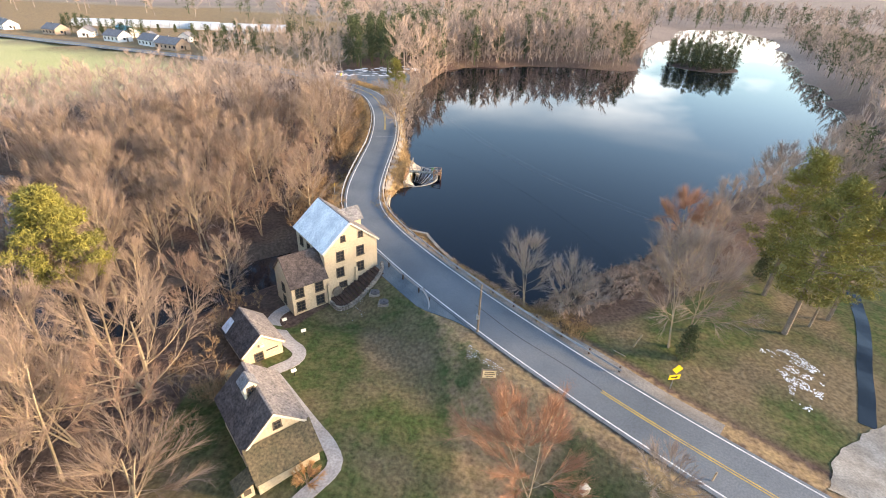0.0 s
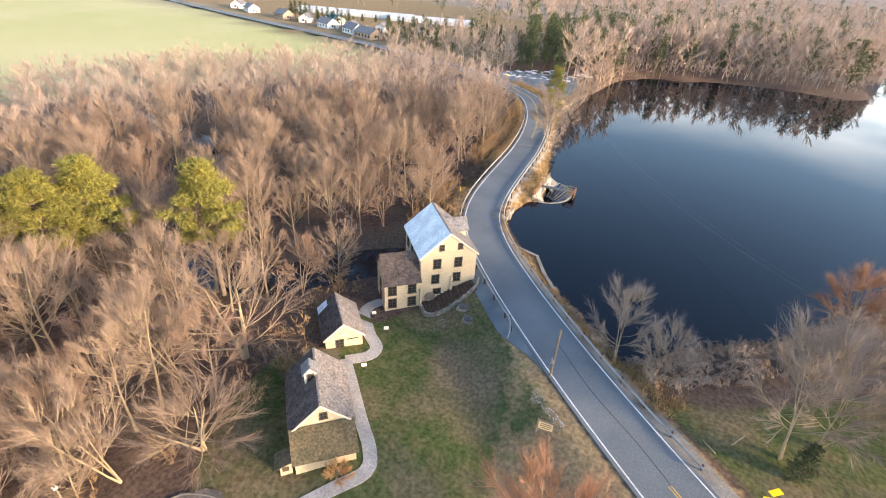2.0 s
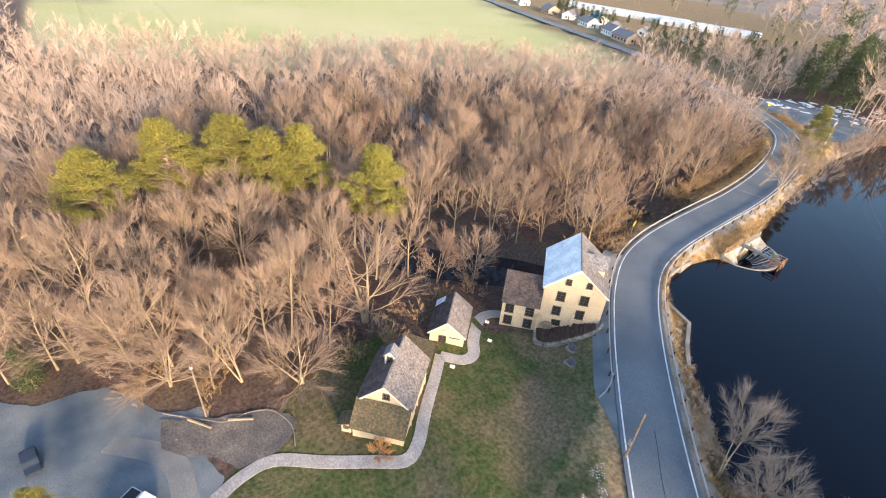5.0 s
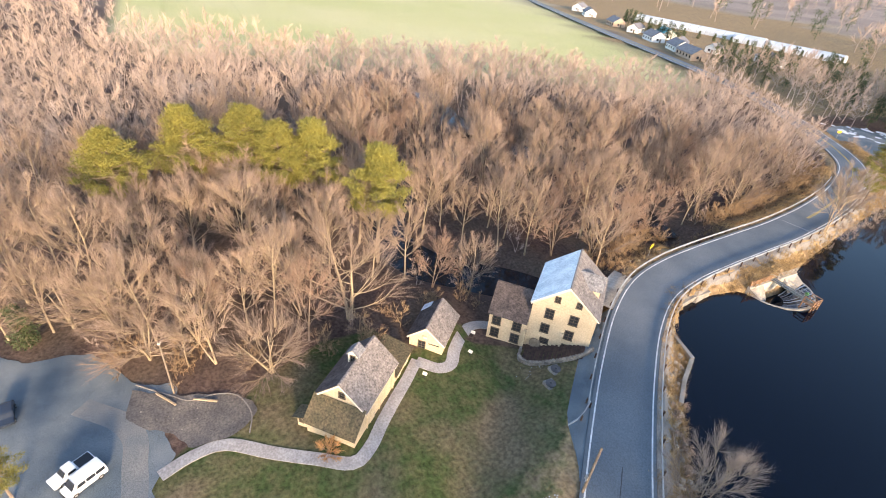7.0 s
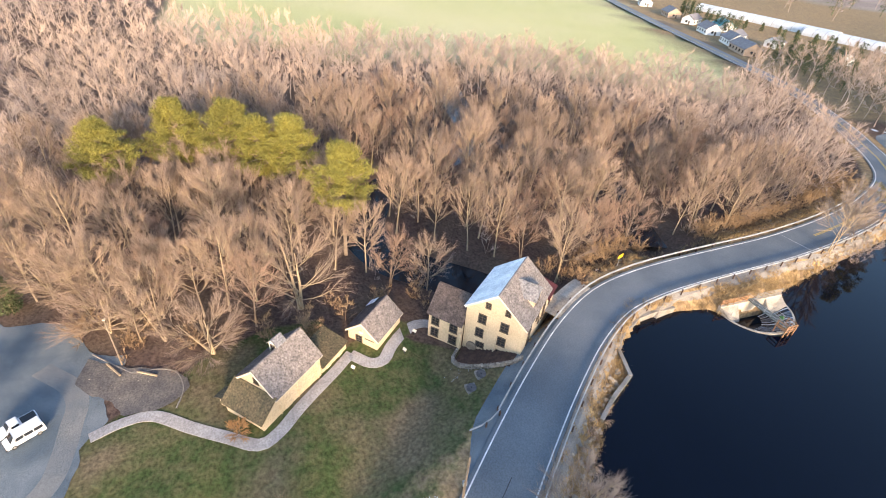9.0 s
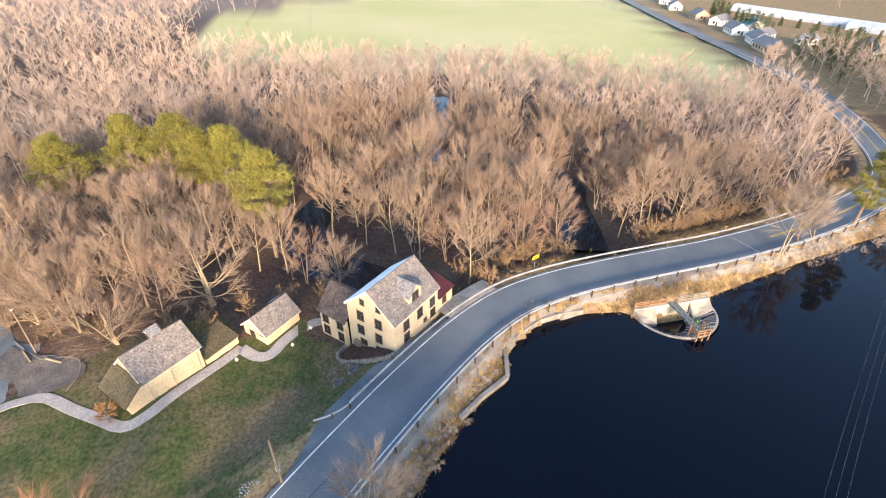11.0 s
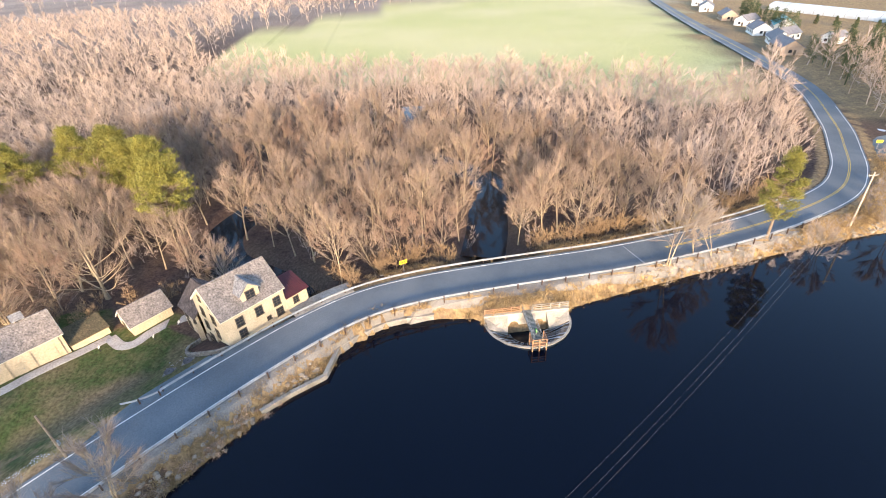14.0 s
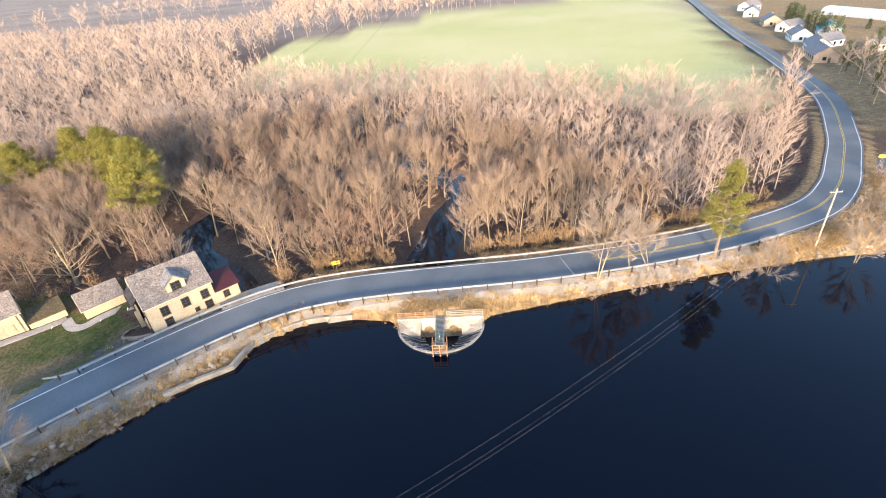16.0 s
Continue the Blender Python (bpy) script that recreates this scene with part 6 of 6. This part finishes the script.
# ---- houses beyond the wood ----
def house(x, y, turn, w, l, h, roof_m, wall_m, label, base=2.0):
    ob = thing("house", pose(x, y, zg(x, y) - 0.1, 0, 0, turn), label, "house", "houses beyond the wood")
    part("wall", prism([(-w / 2, 0, 0), (w / 2, 0, 0), (w / 2, 0, h), (0, 0, h + w * 0.32), (-w / 2, 0, h)], (0, l, 0)), wall_m, ob)
    for s in (-1, 1):
        part("roof", roof_slab((s * (w / 2 + 0.4), -0.4, h - 0.25), (s * (w / 2 + 0.4), l + 0.4, h - 0.25), (0, l + 0.4, h + w * 0.32 + 0.02), (0, -0.4, h + w * 0.32 + 0.02), 0.2), roof_m, ob)
    for s in (-1, 1):
        for k in range(max(2, int(l / 3))):
            yy = l * (k + 0.5) / max(2, int(l / 3))
            part("window", boxed(s * w / 2 - 0.05, yy - 0.5, 1.0, s * w / 2 + 0.05, yy + 0.5, 2.2), GLASS, ob)
    part("window", boxed(-1.2, -0.06, 1.0, 0, 0.02, 2.2), GLASS, ob)
    part("door", boxed(0.6, -0.06, 0, 1.5, 0.02, 2.0), TRIM, ob)
    part("chimney", boxed(-0.35, l * 0.6, h + w * 0.2, 0.35, l * 0.6 + 0.6, h + w * 0.32 + 0.8), STONE, ob)
    return ob


WHITEW = mat("white_siding", (0.72, 0.72, 0.70), 0.7, (0.6, 0.6, 0.58), 0.5, 0.15)
TEAL = mat("teal_roof", (0.10, 0.38, 0.42), 0.5, amount=0.2)
GREYR = mat("grey_roof", (0.22, 0.21, 0.22), 0.9, (0.16, 0.15, 0.16), 0.8, 0.3)
BRICK = mat("tan_siding", (0.45, 0.33, 0.24), 0.8, (0.36, 0.26, 0.19), 0.8, 0.25)
hs = random.Random(4)
for x, y, tn, w, l, rm, wm in ((-134, 262, 70, 8, 15, GREYR, BRICK), (-152, 271, 65, 8, 12, GREYR, WHITEW), (-163, 277, 20, 7, 11, GREYR, WHITEW), (-176, 279, 70, 8, 12, GREYR, WHITEW), (-184, 296, 60, 9, 14, TEAL, WHITEW),
                               (-205, 287, 25, 7, 11, GREYR, WHITEW), (-222, 292, 70, 8, 12, GREYR, BRICK), (-262, 302, 60, 8, 13, GREYR, WHITEW), (-290, 312, 30, 8, 12, GREYR, WHITEW), (-150, 290, 10, 6, 8, GREYR, WHITEW), (-118, 300, 65, 8, 14, GREYR, WHITEW)):
    house(x, y, tn, w, l, 3.0, rm, wm, "small white house with a teal roof" if rm is TEAL else "small tan house with a grey roof" if wm is BRICK else "small white house with a grey roof")
for x, y, l in ((-255, 342, 90), (-180, 352, 60)):
    gh = thing("greenhouse", pose(x, y, zg(x, y), 0, 0, -78), "long pale greenhouse with a rounded roof", "greenhouse", "greenhouses")
    part("shell", prism([(-5, 0, 0), (5, 0, 0)] + [(5 * math.cos(a), 0, 1.6 + 2.6 * math.sin(a)) for a in [math.pi * i / 8 for i in range(9)]], (0, l, 0)), mat("pale_sheeting", (0.62, 0.64, 0.66), 0.5, (0.5, 0.52, 0.55), 0.1, 0.2), gh)
    for k in range(int(l / 6)):
        part("hoop", prism([(5.05 * math.cos(a), k * 6, 1.6 + 2.66 * math.sin(a)) for a in [math.pi * i / 8 for i in range(9)]] + [(-5.2, k * 6, 0), (5.2, k * 6, 0)], (0, 0.25, 0)), GALV, gh)
rowt = [(-238 + 12 * i, 312 - 0 * i) for i in range(3)] + [(-196 + 9 * i, 322 + 3 * i) for i in range(13)]
for x, y in rowt:
    CEDAR.plant("conifer", x, y, 0.8, hs.uniform(0, 6), "small dark conifer in a planted row", "conifer", "row of conifers")
forest("conifer_belt", [(-232 + 3.2 * i + hs.uniform(-1, 1), 304 - 0.6 * i + hs.uniform(-2, 2)) for i in range(20)] + [(-140 + 3 * i, 284 + hs.uniform(-4, 4)) for i in range(12)] + [(-128 + 4 * i, 262 + hs.uniform(-4, 4)) for i in range(7)], PFAR, NEEDLE_D, "dense dark conifers between the houses", 0.45, 0.75)
